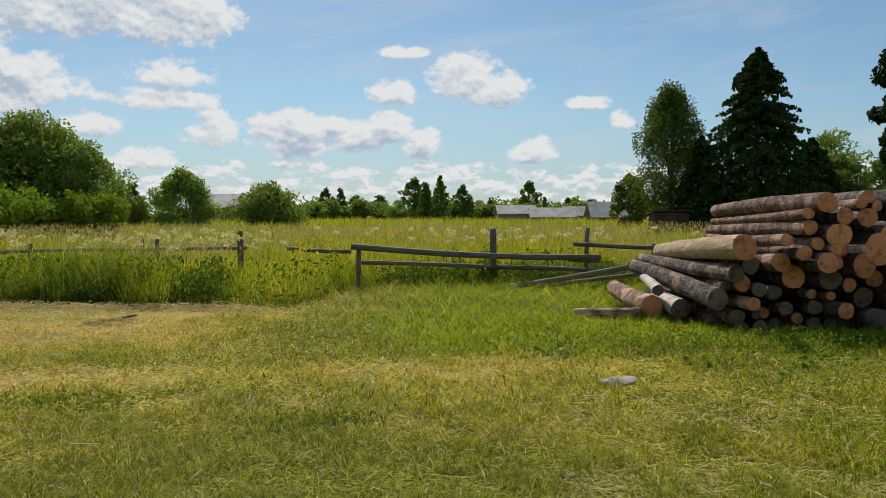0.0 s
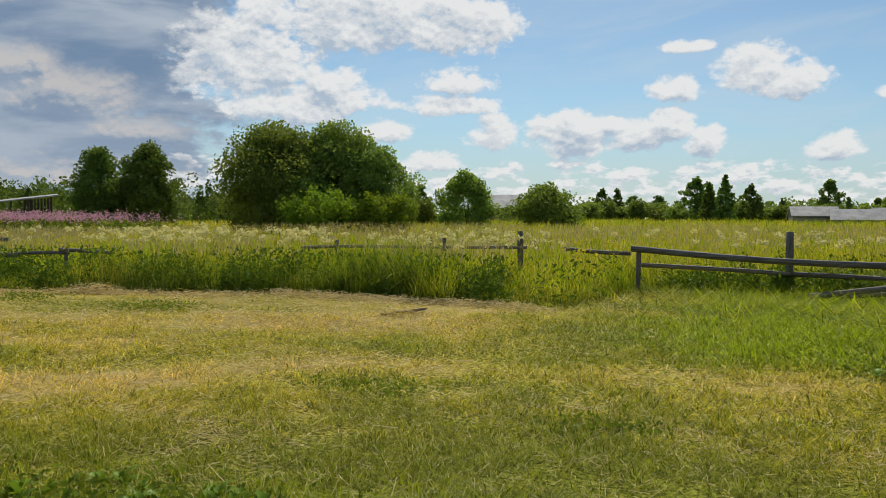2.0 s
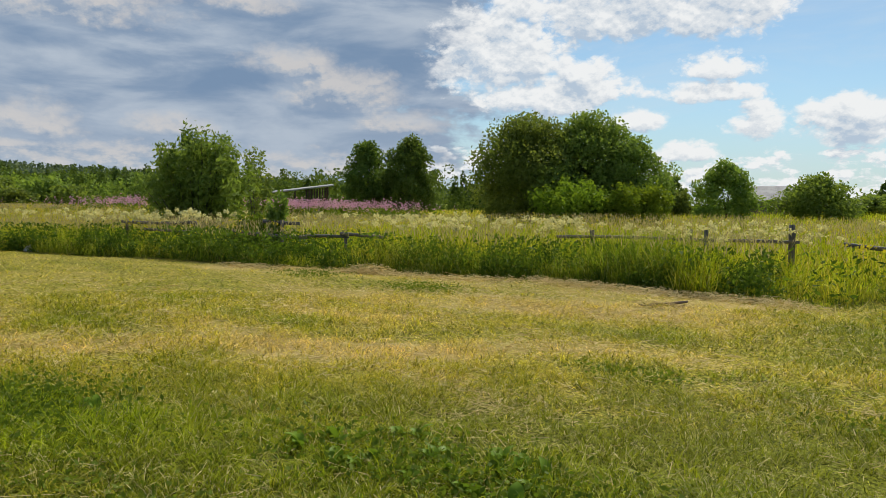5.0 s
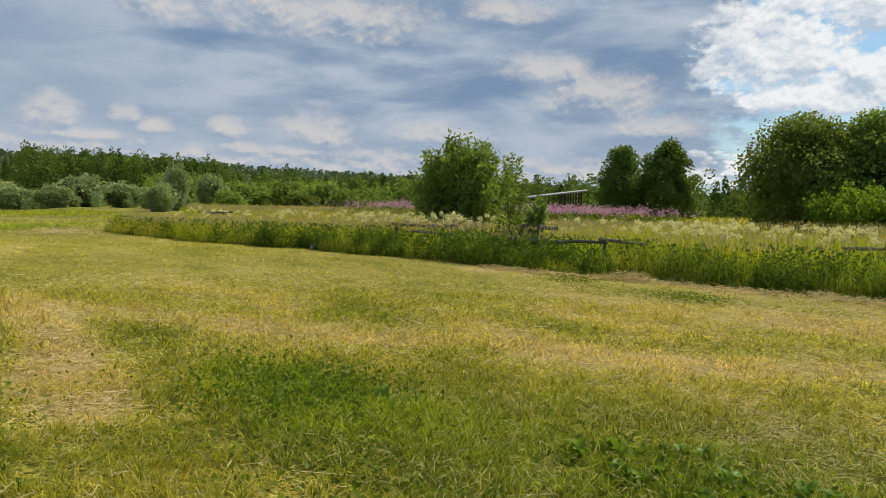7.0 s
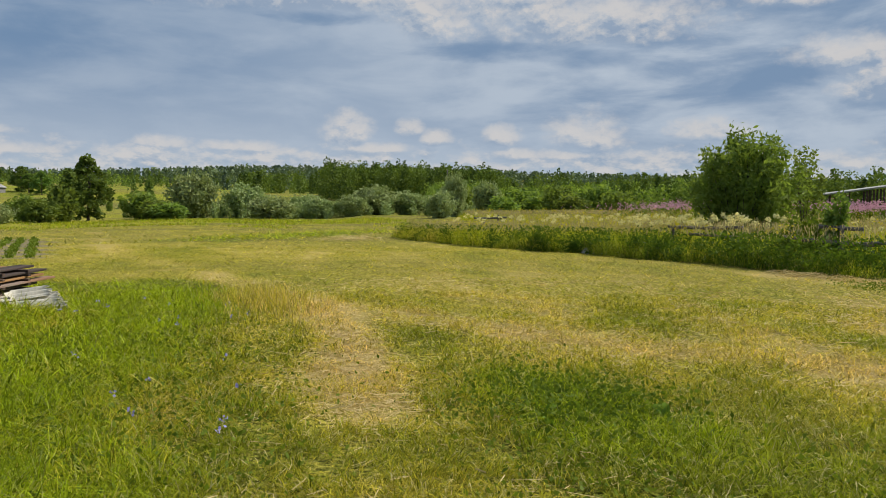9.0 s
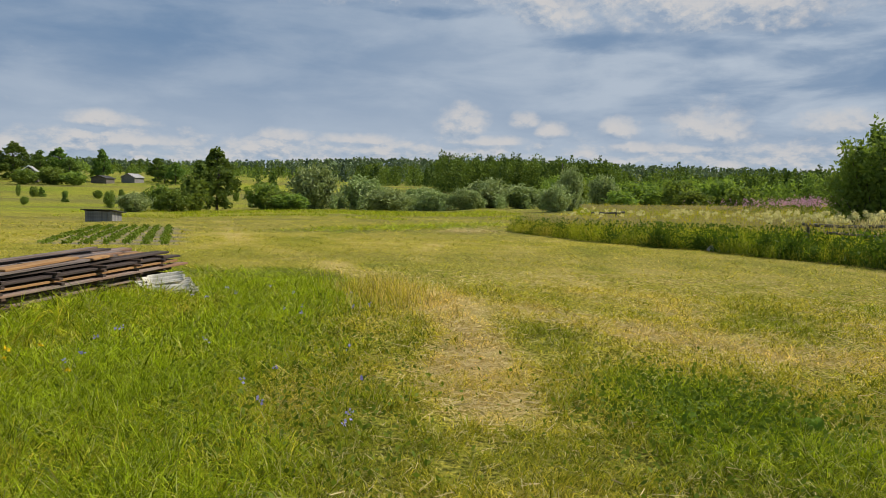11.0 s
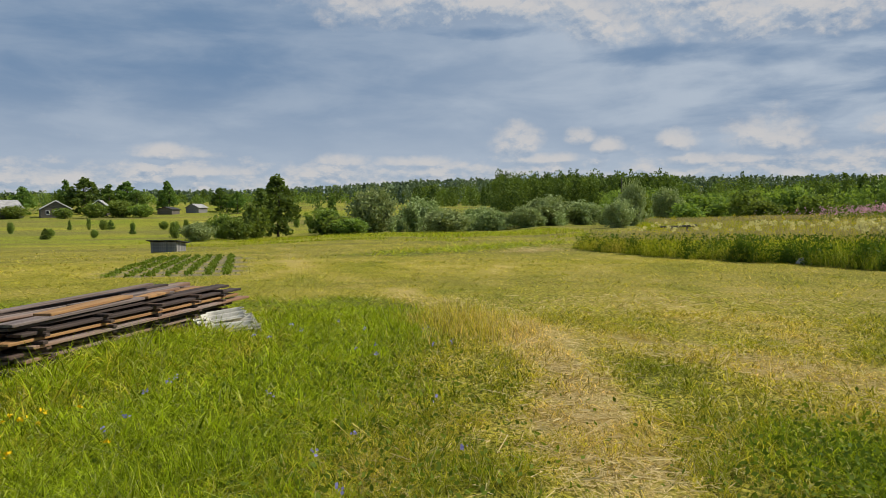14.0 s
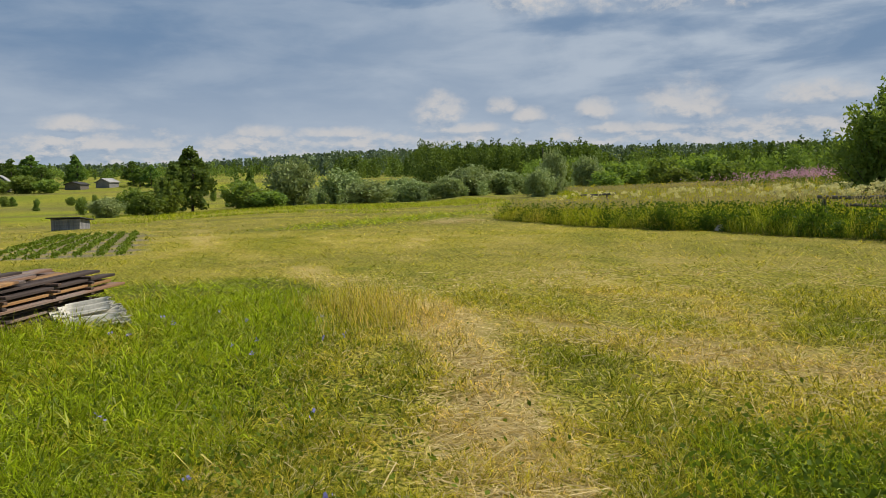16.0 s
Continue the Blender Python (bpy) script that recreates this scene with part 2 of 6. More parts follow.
def leaf_material(name, low, high, through, thin=0.35, spread=0.0, rough=0.55, toned=False):
    """Foliage: colour varies from leaf to leaf and in wide patches; some light passes through."""
    m, n, p, out = material(name)
    g = n.add("ShaderNodeNewGeometry")
    isle = g.outputs["Random Per Island"]
    patch = n.noise(g.outputs["Position"], 0.45, 3.0)
    f = n.math("ADD", n.math("MULTIPLY", isle, 0.65), n.math("MULTIPLY", n.ramp(patch, 0.3, 0.7), 0.35))
    col = n.mix(f, rgb(*low), rgb(*high))
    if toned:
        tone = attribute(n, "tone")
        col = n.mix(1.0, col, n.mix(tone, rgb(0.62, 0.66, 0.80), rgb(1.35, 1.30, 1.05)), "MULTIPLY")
    if spread:
        hue = n.add("ShaderNodeHueSaturation")
        info = n.add("ShaderNodeObjectInfo").outputs["Random"]
        n.put(hue.inputs["Hue"], n.ramp(info, 0, 1, 0.5 - spread, 0.5 + spread, False))
        n.put(hue.inputs["Value"], n.ramp(info, 0, 1, 0.8, 1.2, False))
        n.put(hue.inputs["Color"], col)
        col = hue.outputs[0]
    n.put(p.inputs["Base Color"], col)
    p.inputs["Roughness"].default_value = rough
    p.inputs["Specular IOR Level"].default_value = 0.04
    t = n.add("ShaderNodeBsdfTranslucent")
    n.put(t.inputs[0], n.mix(1.0, col, rgb(*through), "MULTIPLY"))
    mixer = n.add("ShaderNodeMixShader")
    mixer.inputs[0].default_value = thin
    n.put(mixer.inputs[1], p.outputs[0])
    n.put(mixer.inputs[2], t.outputs[0])
    n.put(out.inputs[0], mixer.outputs[0])
    return m


def turf_colour(n, dry, tall, vary, pos):
    """Colour of grass from how dry and how tall it grows."""
    fine = n.noise(pos, 5.0, 3.0)
    d = n.math("ADD", dry, n.math("MULTIPLY", n.math("SUBTRACT", vary, 0.5), 0.55))
    d = n.math("ADD", d, n.math("MULTIPLY", n.math("SUBTRACT", fine, 0.5), 0.35))
    green = n.mix(n.ramp(tall, 0.0, 1.0), rgb(0.225, 0.25, 0.02), rgb(0.31, 0.385, 0.016))
    green = n.mix(n.ramp(tall, 1.0, 2.0), green, rgb(0.135, 0.205, 0.018))
    yellow = rgb(0.50, 0.43, 0.045)
    straw = rgb(0.66, 0.48, 0.17)
    c = n.mix(n.ramp(d, 0.10, 0.52), green, yellow)
    c = n.mix(n.ramp(d, 0.50, 0.95), c, straw)
    return n.mix(n.ramp(tall, 1.0, 2.0, 0.0, 0.45), c, green)


def grass_material():
    m, n, p, out = material("grass_blades")
    g = n.add("ShaderNodeNewGeometry")
    isle = g.outputs["Random Per Island"]
    col = turf_colour(n, attribute(n, "dry"), attribute(n, "tall"), isle, g.outputs["Position"])
    age = n.math("FRACT", n.math("MULTIPLY", isle, 17.3))
    col = n.mix(1.0, col, n.mix(age, rgb(0.30, 0.34, 0.30), rgb(1.75, 1.7, 1.55)), "MULTIPLY")
    dead = n.ramp(n.math("FRACT", n.math("MULTIPLY", isle, 41.7)), 0.86, 0.9, 0.0, 0.75)
    col = n.mix(n.math("MULTIPLY", dead, n.ramp(attribute(n, "tall"), 0.3, 1.2, 1.0, 0.35)), col, rgb(0.74, 0.64, 0.33))
    n.put(p.inputs["Base Color"], col)
    p.inputs["Roughness"].default_value = 0.6
    p.inputs["Specular IOR Level"].default_value = 0.05
    t = n.add("ShaderNodeBsdfTranslucent")
    n.put(t.inputs[0], n.mix(1.0, col, rgb(1.0, 0.98, 0.55), "MULTIPLY"))
    mixer = n.add("ShaderNodeMixShader")
    mixer.inputs[0].default_value = 0.45
    n.put(mixer.inputs[1], p.outputs[0])
    n.put(mixer.inputs[2], t.outputs[0])
    n.put(out.inputs[0], mixer.outputs[0])
    return m


def ground_material():
    m, n, p, out = material("turf")
    g = n.add("ShaderNodeNewGeometry")
    pos = g.outputs["Position"]
    tuft, stalk = n.noise(pos, 13.0, 3.0, 0.65), n.noise(pos, 48.0, 3.0, 0.7)
    grain = n.ramp(n.math("ADD", n.math("MULTIPLY", tuft, 0.55), n.math("MULTIPLY", stalk, 0.45)), 0.34, 0.66)
    col = turf_colour(n, attribute(n, "dry"), attribute(n, "tall"), grain, pos)
    # far meadows: broad patches of greener and yellower growth
    wide = n.noise(n.vec("MULTIPLY", pos, (1.0, 0.35, 1.0)), 0.06, 8.0, 0.68)
    col = n.mix(n.math("MULTIPLY", n.ramp(wide, 0.40, 0.60, 0.25, 0.85), n.ramp(attribute(n, "close"), 1.0, 0.0, 0.6, 1.0)), col, rgb(0.24, 0.215, 0.07))
    # uneven thatch, with shade of the gaps between stalks darkened into it
    speckle = n.noise(pos, 26.0, 4.0, 0.7)
    thatch_shade = n.ramp(speckle, 0.38, 0.62, 0.28, 1.15)
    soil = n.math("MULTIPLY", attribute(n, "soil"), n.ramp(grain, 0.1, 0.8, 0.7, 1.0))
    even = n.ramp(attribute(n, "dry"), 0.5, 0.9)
    thatch_shade = n.math("ADD", n.math("MULTIPLY", thatch_shade, n.math("SUBTRACT", 1.0, even)), n.math("MULTIPLY", even, n.ramp(speckle, 0.3, 0.7, 0.72, 1.0)))
    col = n.mix(1.0, col, n.xyz(thatch_shade, thatch_shade, thatch_shade), "MULTIPLY")
    # shade at the foot of long grass, painted dark on the near ground
    gap_shade = n.math("MULTIPLY", n.ramp(attribute(n, "tall"), 0.0, 0.9), n.ramp(n.noise(pos, 17.0, 3.0), 0.35, 0.6, 0.2, 0.75))
    col = n.mix(n.math("MULTIPLY", gap_shade, attribute(n, "close")), col, rgb(0.07, 0.07, 0.022))
    n.put(p.inputs["Base Color"], n.mix(soil, col, rgb(0.23, 0.19, 0.145)))
    p.inputs["Roughness"].default_value = 1.0
    p.inputs["Specular IOR Level"].default_value = 0.03
    bump(n, p, grain, 0.6, 0.03)
    return m


def timber_material(name, dark, light, warm, scale=1.0, rough=0.8):
    """Sawn or weathered wood: grain along the piece's x axis."""
    m, n, p, out = material(name)
    co = n.add("ShaderNodeTexCoord").outputs["Object"]
    long = n.vec("MULTIPLY", co, (0.9 * scale, 14.0 * scale, 14.0 * scale))
    grain = n.noise(long, 2.0, 5.0, 0.6, 0.4)
    stain = n.noise(co, 1.6, 3.0)
    info = n.add("ShaderNodeObjectInfo").outputs["Random"]
    c = n.mix(n.ramp(grain, 0.3, 0.7), rgb(*dark), rgb(*light))
    c = n.mix(n.math("MULTIPLY", n.ramp(stain, 0.45, 0.7), n.ramp(info, 0.2, 1.0)), c, rgb(*warm))
    c = n.mix(1.0, c, n.mix(info, rgb(0.72, 0.72, 0.74), rgb(1.12, 1.1, 1.06)), "MULTIPLY")
    n.put(p.inputs["Base Color"], c)
    p.inputs["Roughness"].default_value = rough
    bump(n, p, grain, 0.5, 0.01)
    return m


def bark_material(name, dark, light, flake, plate=1.0):
    m, n, p, out = material(name)
    co = n.add("ShaderNodeTexCoord").outputs["Object"]
    info = n.add("ShaderNodeObjectInfo").outputs["Random"]
    shifted = n.vec("ADD", co, n.xyz(0.0, n.math("MULTIPLY", info, 37.0), 0.0))
    crack = n.ramp(n.noise(n.vec("MULTIPLY", shifted, (30.0 * plate, 8.0 * plate, 30.0 * plate)), 1.0, 5.0, 0.7, 0.6), 0.34, 0.58)
    mottled = n.noise(shifted, 7.0, 5.0, 0.65)
    bare = n.ramp(n.noise(shifted, 2.3, 4.0, 0.6), 0.5, 0.62)
    c = n.mix(n.math("MULTIPLY", crack, n.ramp(mottled, 0.25, 0.7)), rgb(*dark), rgb(*light))
    c = n.mix(n.math("MULTIPLY", bare, 0.75), c, rgb(*flake))
    c = n.mix(1.0, c, n.mix(info, rgb(0.78, 0.76, 0.74), rgb(1.15, 1.12, 1.1)), "MULTIPLY")
    n.put(p.inputs["Base Color"], c)
    p.inputs["Roughness"].default_value = 0.9
    bump(n, p, n.math("ADD", crack, mottled), 1.0, 0.02)
    return m


def birch_bark_material():
    m, n, p, out = material("birch_bark")
    co = n.add("ShaderNodeTexCoord").outputs["Object"]
    marks = n.noise(n.vec("MULTIPLY", co, (5.0, 22.0, 5.0)), 1.0, 4.0, 0.7)
    patch = n.noise(co, 3.0, 3.0)
    c = n.mix(n.ramp(marks, 0.50, 0.61), rgb(0.54, 0.47, 0.39), rgb(0.06, 0.05, 0.045))
    c = n.mix(n.ramp(patch, 0.55, 0.68), c, rgb(0.20, 0.13, 0.10))
    n.put(p.inputs["Base Color"], c)
    p.inputs["Roughness"].default_value = 0.7
    bump(n, p, marks, 0.4, 0.006)
    return m


def cut_material(name, pale, ring, stain):
    """The sawn end of a log: growth rings about the log's axis, checks and stains."""
    m, n, p, out = material(name)
    co = n.add("ShaderNodeTexCoord").outputs["Object"]
    info = n.add("ShaderNodeObjectInfo").outputs["Random"]
    s = n.add("ShaderNodeSeparateXYZ")
    n.put(s.inputs[0], co)
    r = n.math("SQRT", n.math("ADD", n.math("MULTIPLY", s.outputs[0], s.outputs[0]), n.math("MULTIPLY", s.outputs[2], s.outputs[2])))
    wob = n.noise(co, 9.0, 3.0)
    rings = n.math("SINE", n.math("MULTIPLY", n.math("ADD", r, n.math("MULTIPLY", wob, 0.03)), 420.0))
    c = n.mix(n.ramp(rings, -1, 1, 0.0, 0.55), rgb(*pale), rgb(*ring))
    blot = n.noise(n.vec("ADD", co, n.xyz(n.math("MULTIPLY", info, 23.0), 0.0, 0.0)), 7.0, 4.0, 0.65)
    c = n.mix(n.ramp(blot, 0.47, 0.68, 0.0, 0.85), c, rgb(*stain))
    fibre = n.noise(co, 120.0, 2.0)
    c = n.mix(1.0, c, n.mix(n.ramp(fibre, 0.3, 0.7), rgb(0.75, 0.75, 0.75), rgb(1.1, 1.1, 1.1)), "MULTIPLY")
    c = n.mix(1.0, c, n.mix(info, rgb(0.75, 0.72, 0.70), rgb(1.15, 1.15, 1.15)), "MULTIPLY")
    n.put(p.inputs["Base Color"], c)
    p.inputs["Roughness"].default_value = 0.85
    bump(n, p, fibre, 0.4, 0.004)
    return m


def mottled_material(name, a, b, scale, rough=0.85, relief=0.3):
    m, n, p, out = material(name)
    co = n.add("ShaderNodeTexCoord").outputs["Object"]
    big, fine = n.noise(co, scale, 4.0), n.noise(co, scale * 9, 4.0, 0.65)
    f = n.math("ADD", n.math("MULTIPLY", big, 0.6), n.math("MULTIPLY", fine, 0.4))
    n.put(p.inputs["Base Color"], n.mix(n.ramp(f, 0.35, 0.65), rgb(*a), rgb(*b)))
    p.inputs["Roughness"].default_value = rough
    bump(n, p, fine, relief, 0.01)
    return m


GRASS = grass_material()
TURF = ground_material()
HERB = leaf_material("meadow_herb_leaf", (0.09, 0.14, 0.015), (0.215, 0.275, 0.035), (1.0, 1.0, 0.5), 0.4)
NETTLE = leaf_material("nettle_leaf", (0.05, 0.10, 0.012), (0.15, 0.215, 0.028), (1.0, 1.0, 0.5), 0.45)
PANICLE = leaf_material("ripe_grass_panicle", (0.34, 0.28, 0.13), (0.56, 0.47, 0.26), (1.0, 0.95, 0.6), 0.4, rough=0.8)
DOCK = leaf_material("dock_leaf", (0.13, 0.22, 0.02), (0.24, 0.35, 0.04), (1.0, 1.0, 0.5), 0.3, rough=0.4)
CREAM = leaf_material("meadowsweet_bloom", (0.74, 0.65, 0.25), (0.86, 0.79, 0.40), (1.0, 1.0, 0.9), 0.3, rough=0.8)
YELLOW = leaf_material("yellow_bloom", (0.55, 0.45, 0.04), (0.75, 0.62, 0.05), (1.0, 1.0, 0.6), 0.3, rough=0.8)
GOLD = leaf_material("buttercup_bloom", (0.80, 0.50, 0.01), (0.90, 0.62, 0.02), (1.0, 0.9, 0.4), 0.2)
PINK = leaf_material("fireweed_bloom", (0.58, 0.31, 0.38), (0.74, 0.46, 0.52), (1.0, 0.8, 0.85), 0.3, rough=0.8)
VIOLET = leaf_material("bellflower_bloom", (0.30, 0.27, 0.56), (0.46, 0.41, 0.72), (0.9, 0.9, 1.0), 0.3)
STRAW = leaf_material("cut_hay_straw", (0.46, 0.34, 0.13), (0.76, 0.62, 0.31), (1.0, 0.9, 0.6), 0.2, rough=0.7)
LEAF_DEEP = leaf_material("aspen_leaf", (0.10, 0.165, 0.035), (0.21, 0.29, 0.07), (1.0, 1.0, 0.45), 0.42, 0.012)
LEAF_MID = leaf_material("alder_leaf", (0.15, 0.215, 0.04), (0.29, 0.36, 0.09), (1.0, 1.0, 0.45), 0.45, 0.012)
LEAF_LIGHT = leaf_material("bird_cherry_leaf", (0.17, 0.24, 0.02), (0.29, 0.36, 0.04), (1.0, 1.0, 0.45), 0.38, 0.01)
LEAF_SILVER = leaf_material("silver_willow_leaf", (0.20, 0.26, 0.08), (0.44, 0.49, 0.22), (1.0, 1.0, 0.7), 0.30, 0.012)
NEEDLE = leaf_material("spruce_needles", (0.022, 0.043, 0.012), (0.05, 0.085, 0.02), (1.0, 1.0, 0.5), 0.12, 0.008)
# leaf colour lightened and blued to carry the haze of distance
RIDGE = leaf_material("hazed_far_forest", (0.10, 0.145, 0.085), (0.16, 0.205, 0.12), (1.0, 1.0, 0.6), 0.2, toned=True)
WOODS = leaf_material("far_wood_leaves", (0.09, 0.14, 0.03), (0.19, 0.25, 0.055), (1.0, 1.0, 0.5), 0.25, toned=True)
THICKET = leaf_material("thicket_leaf", (0.115, 0.185, 0.035), (0.28, 0.37, 0.09), (1.0, 1.0, 0.5), 0.35, toned=True)
TRUNK = bark_material("tree_bark", (0.05, 0.04, 0.03), (0.17, 0.14, 0.11), (0.22, 0.19, 0.15))
PINE_BARK = bark_material("spruce_log_bark", (0.07, 0.042, 0.032), (0.40, 0.27, 0.21), (0.62, 0.40, 0.28))
OLD_BARK = bark_material("grey_log_bark", (0.035, 0.027, 0.023), (0.28, 0.215, 0.18), (0.46, 0.32, 0.24))
RED_BARK = bark_material("reddish_peeled_bark", (0.12, 0.062, 0.04), (0.48, 0.31, 0.21), (0.68, 0.46, 0.30), 0.7)
BIRCH_BARK = birch_bark_material()
PEELED = bark_material("peeled_log_wood", (0.36, 0.26, 0.16), (0.55, 0.42, 0.29), (0.44, 0.30, 0.18), 0.3)
CUT_FRESH = cut_material("fresh_cut_wood", (0.74, 0.32, 0.14), (0.52, 0.19, 0.08), (0.25, 0.11, 0.06))
CUT_GREY = cut_material("weathered_cut_wood", (0.20, 0.145, 0.105), (0.12, 0.085, 0.06), (0.05, 0.038, 0.03))
FENCE_WOOD = timber_material("weathered_fence_wood", (0.085, 0.074, 0.064), (0.24, 0.215, 0.185), (0.17, 0.13, 0.095), 1.2)
BOARD_GREY = timber_material("grey_sawn_board", (0.085, 0.062, 0.05), (0.29, 0.225, 0.19), (0.24, 0.13, 0.075))
BOARD_WARM = timber_material("orange_sawn_board", (0.27, 0.13, 0.05), (0.46, 0.26, 0.10), (0.15, 0.085, 0.05))
BOARD_DARK = timber_material("dark_sawn_board", (0.035, 0.025, 0.021), (0.115, 0.08, 0.062), (0.19, 0.10, 0.055))
SHED_WOOD = timber_material("silvered_shed_board", (0.15, 0.145, 0.14), (0.34, 0.325, 0.31), (0.25, 0.21, 0.17), 0.5)
LOG_WALL = timber_material("grey_log_wall", (0.09, 0.078, 0.065), (0.22, 0.19, 0.16), (0.16, 0.12, 0.08), 0.3)
SLATE = mottled_material("fibre_cement_sheet", (0.40, 0.365, 0.285), (0.66, 0.61, 0.50), 3.0)
ROOFING = mottled_material("old_roof_sheet", (0.24, 0.23, 0.22), (0.42, 0.40, 0.37), 0.8)
TARPAPER = mottled_material("dark_roofing_felt", (0.035, 0.033, 0.032), (0.075, 0.07, 0.066), 0.9)
STONE = mottled_material("pale_fieldstone", (0.20, 0.19, 0.155), (0.47, 0.45, 0.38), 6.0, 0.95, 0.8)
SOIL = mottled_material("bare_soil", (0.14, 0.11, 0.085), (0.27, 0.22, 0.17), 3.0, 0.95, 0.7)
GLASS = mottled_material("dark_window_glass", (0.02, 0.023, 0.027), (0.03, 0.034, 0.04), 0.7, 0.12, 0.0)
WHITE = mottled_material("white_painted_trim", (0.66, 0.65, 0.62), (0.80, 0.79, 0.77), 3.0, 0.6, 0.1)


# ---------------------------------------------------------------- mesh helpers
def mesh_from(name, verts, faces, mat, smooth=False, **attrs):
    """A mesh from arrays: faces of one size, float attributes by point."""
    verts = np.asarray(verts, np.float32)
    faces = np.asarray(faces, np.int32)
    k = faces.shape[1]
    me = bpy.data.meshes.new(name)
    me.vertices.add(len(verts))
    me.vertices.foreach_set("co", verts.ravel())
    me.loops.add(faces.size)
    me.loops.foreach_set("vertex_index", faces.ravel())
    me.polygons.add(len(faces))
    me.polygons.foreach_set("loop_start", np.arange(0, faces.size, k, dtype=np.int32))
    if smooth:
        me.polygons.foreach_set("use_smooth", np.ones(len(faces), bool))
    for key, values in attrs.items():
        me.attributes.new(key, "FLOAT", "POINT").data.foreach_set("value", np.asarray(values, np.float32))
    me.materials.append(mat)
    me.update(calc_edges=True)
    return me


def thing(name, mat_pose=None, data=None, **tags):
    ob = new(name, data)
    if mat_pose is not None:
        ob.matrix_basis = mat_pose
    return tagged(ob, **tags)


def part(name, data, parent, label="", m=None):
    ob = new(name, data)
    ob.parent = parent
    if m is not None:
        ob.matrix_basis = m
    return tagged(ob, label=label)


def bm_mesh(name, bm, mat, smooth=False):
    bmesh.ops.recalc_face_normals(bm, faces=bm.faces)
    me = bpy.data.meshes.new(name)
    bm.to_mesh(me)
    bm.free()
    if smooth:
        me.polygons.foreach_set("use_smooth", np.ones(len(me.polygons), bool))
    me.materials.append(mat)
    return me


def box_bm(bm, size, m=Matrix(), bevel=0.0):
    made = bmesh.ops.create_cube(bm, size=1.0, matrix=m @ Matrix.Diagonal((*size, 1)))
    if bevel:
        edges = list({e for v in made["verts"] for e in v.link_edges})
        bmesh.ops.bevel(bm, geom=edges, offset=bevel, segments=1, affect="EDGES")
    return bm


def box_mesh(name, size, mat, bevel=0.006, centre=(0, 0, 0)):
    return bm_mesh(name, box_bm(bmesh.new(), size, Matrix.Translation(centre), bevel), mat)


def tubes(segments, sides=6):
    """Tapered tubes: rows of (p0, p1, r0, r1). Returns vertices and quads."""
    vs, fs = [], []
    ang = np.linspace(0, 2 * np.pi, sides, endpoint=False)
    for p0, p1, r0, r1 in segments:
        p0, p1 = np.asarray(p0, float), np.asarray(p1, float)
        d = p1 - p0
        d = d / (np.linalg.norm(d) + 1e-9)
        u = np.cross(d, (0.31, 0.95, 0.02))
        u /= np.linalg.norm(u) + 1e-9
        v = np.cross(d, u)
        ring = np.cos(ang)[:, None] * u + np.sin(ang)[:, None] * v
        b = sum(len(a) for a in vs)
        vs.append(np.concatenate([p0 + ring * r0, p1 + ring * r1]))
        i = np.arange(sides)
        j = (i + 1) % sides
        fs.append(np.stack([b + i, b + j, b + sides + j, b + sides + i], 1))
    return np.concatenate(vs), np.concatenate(fs)


def hash2(ix, iy, seed):
    h = (ix.astype(np.int64) * 374761393 + iy.astype(np.int64) * 668265263 + seed * 1442695041) & 0x7FFFFFFF
    h = ((h ^ (h >> 13)) * 1274126177) & 0x7FFFFFFF
    return ((h ^ (h >> 16)) & 0xFFFF) / 65535.0


def fbm(x, y, seed=1, octaves=4):
    """Smooth value noise, 0 to 1."""
    x, y = np.asarray(x, float), np.asarray(y, float)
    out, amp, total = 0.0, 1.0, 0.0
    for o in range(octaves):
        ix, iy = np.floor(x), np.floor(y)
        fx, fy = x - ix, y - iy
        fx, fy = fx * fx * (3 - 2 * fx), fy * fy * (3 - 2 * fy)
        a, b = hash2(ix, iy, seed + o), hash2(ix + 1, iy, seed + o)
        c, d = hash2(ix, iy + 1, seed + o), hash2(ix + 1, iy + 1, seed + o)
        out = out + amp * ((a * (1 - fx) + b * fx) * (1 - fy) + (c * (1 - fx) + d * fx) * fy)
        total += amp
        amp *= 0.5
        x, y = x * 2.03 + 17.1, y * 2.03 + 5.3
    return out / total


def sstep(a, b, x):
    u = np.clip((x - a) / (b - a), 0, 1)
    return u * u * (3 - 2 * u)


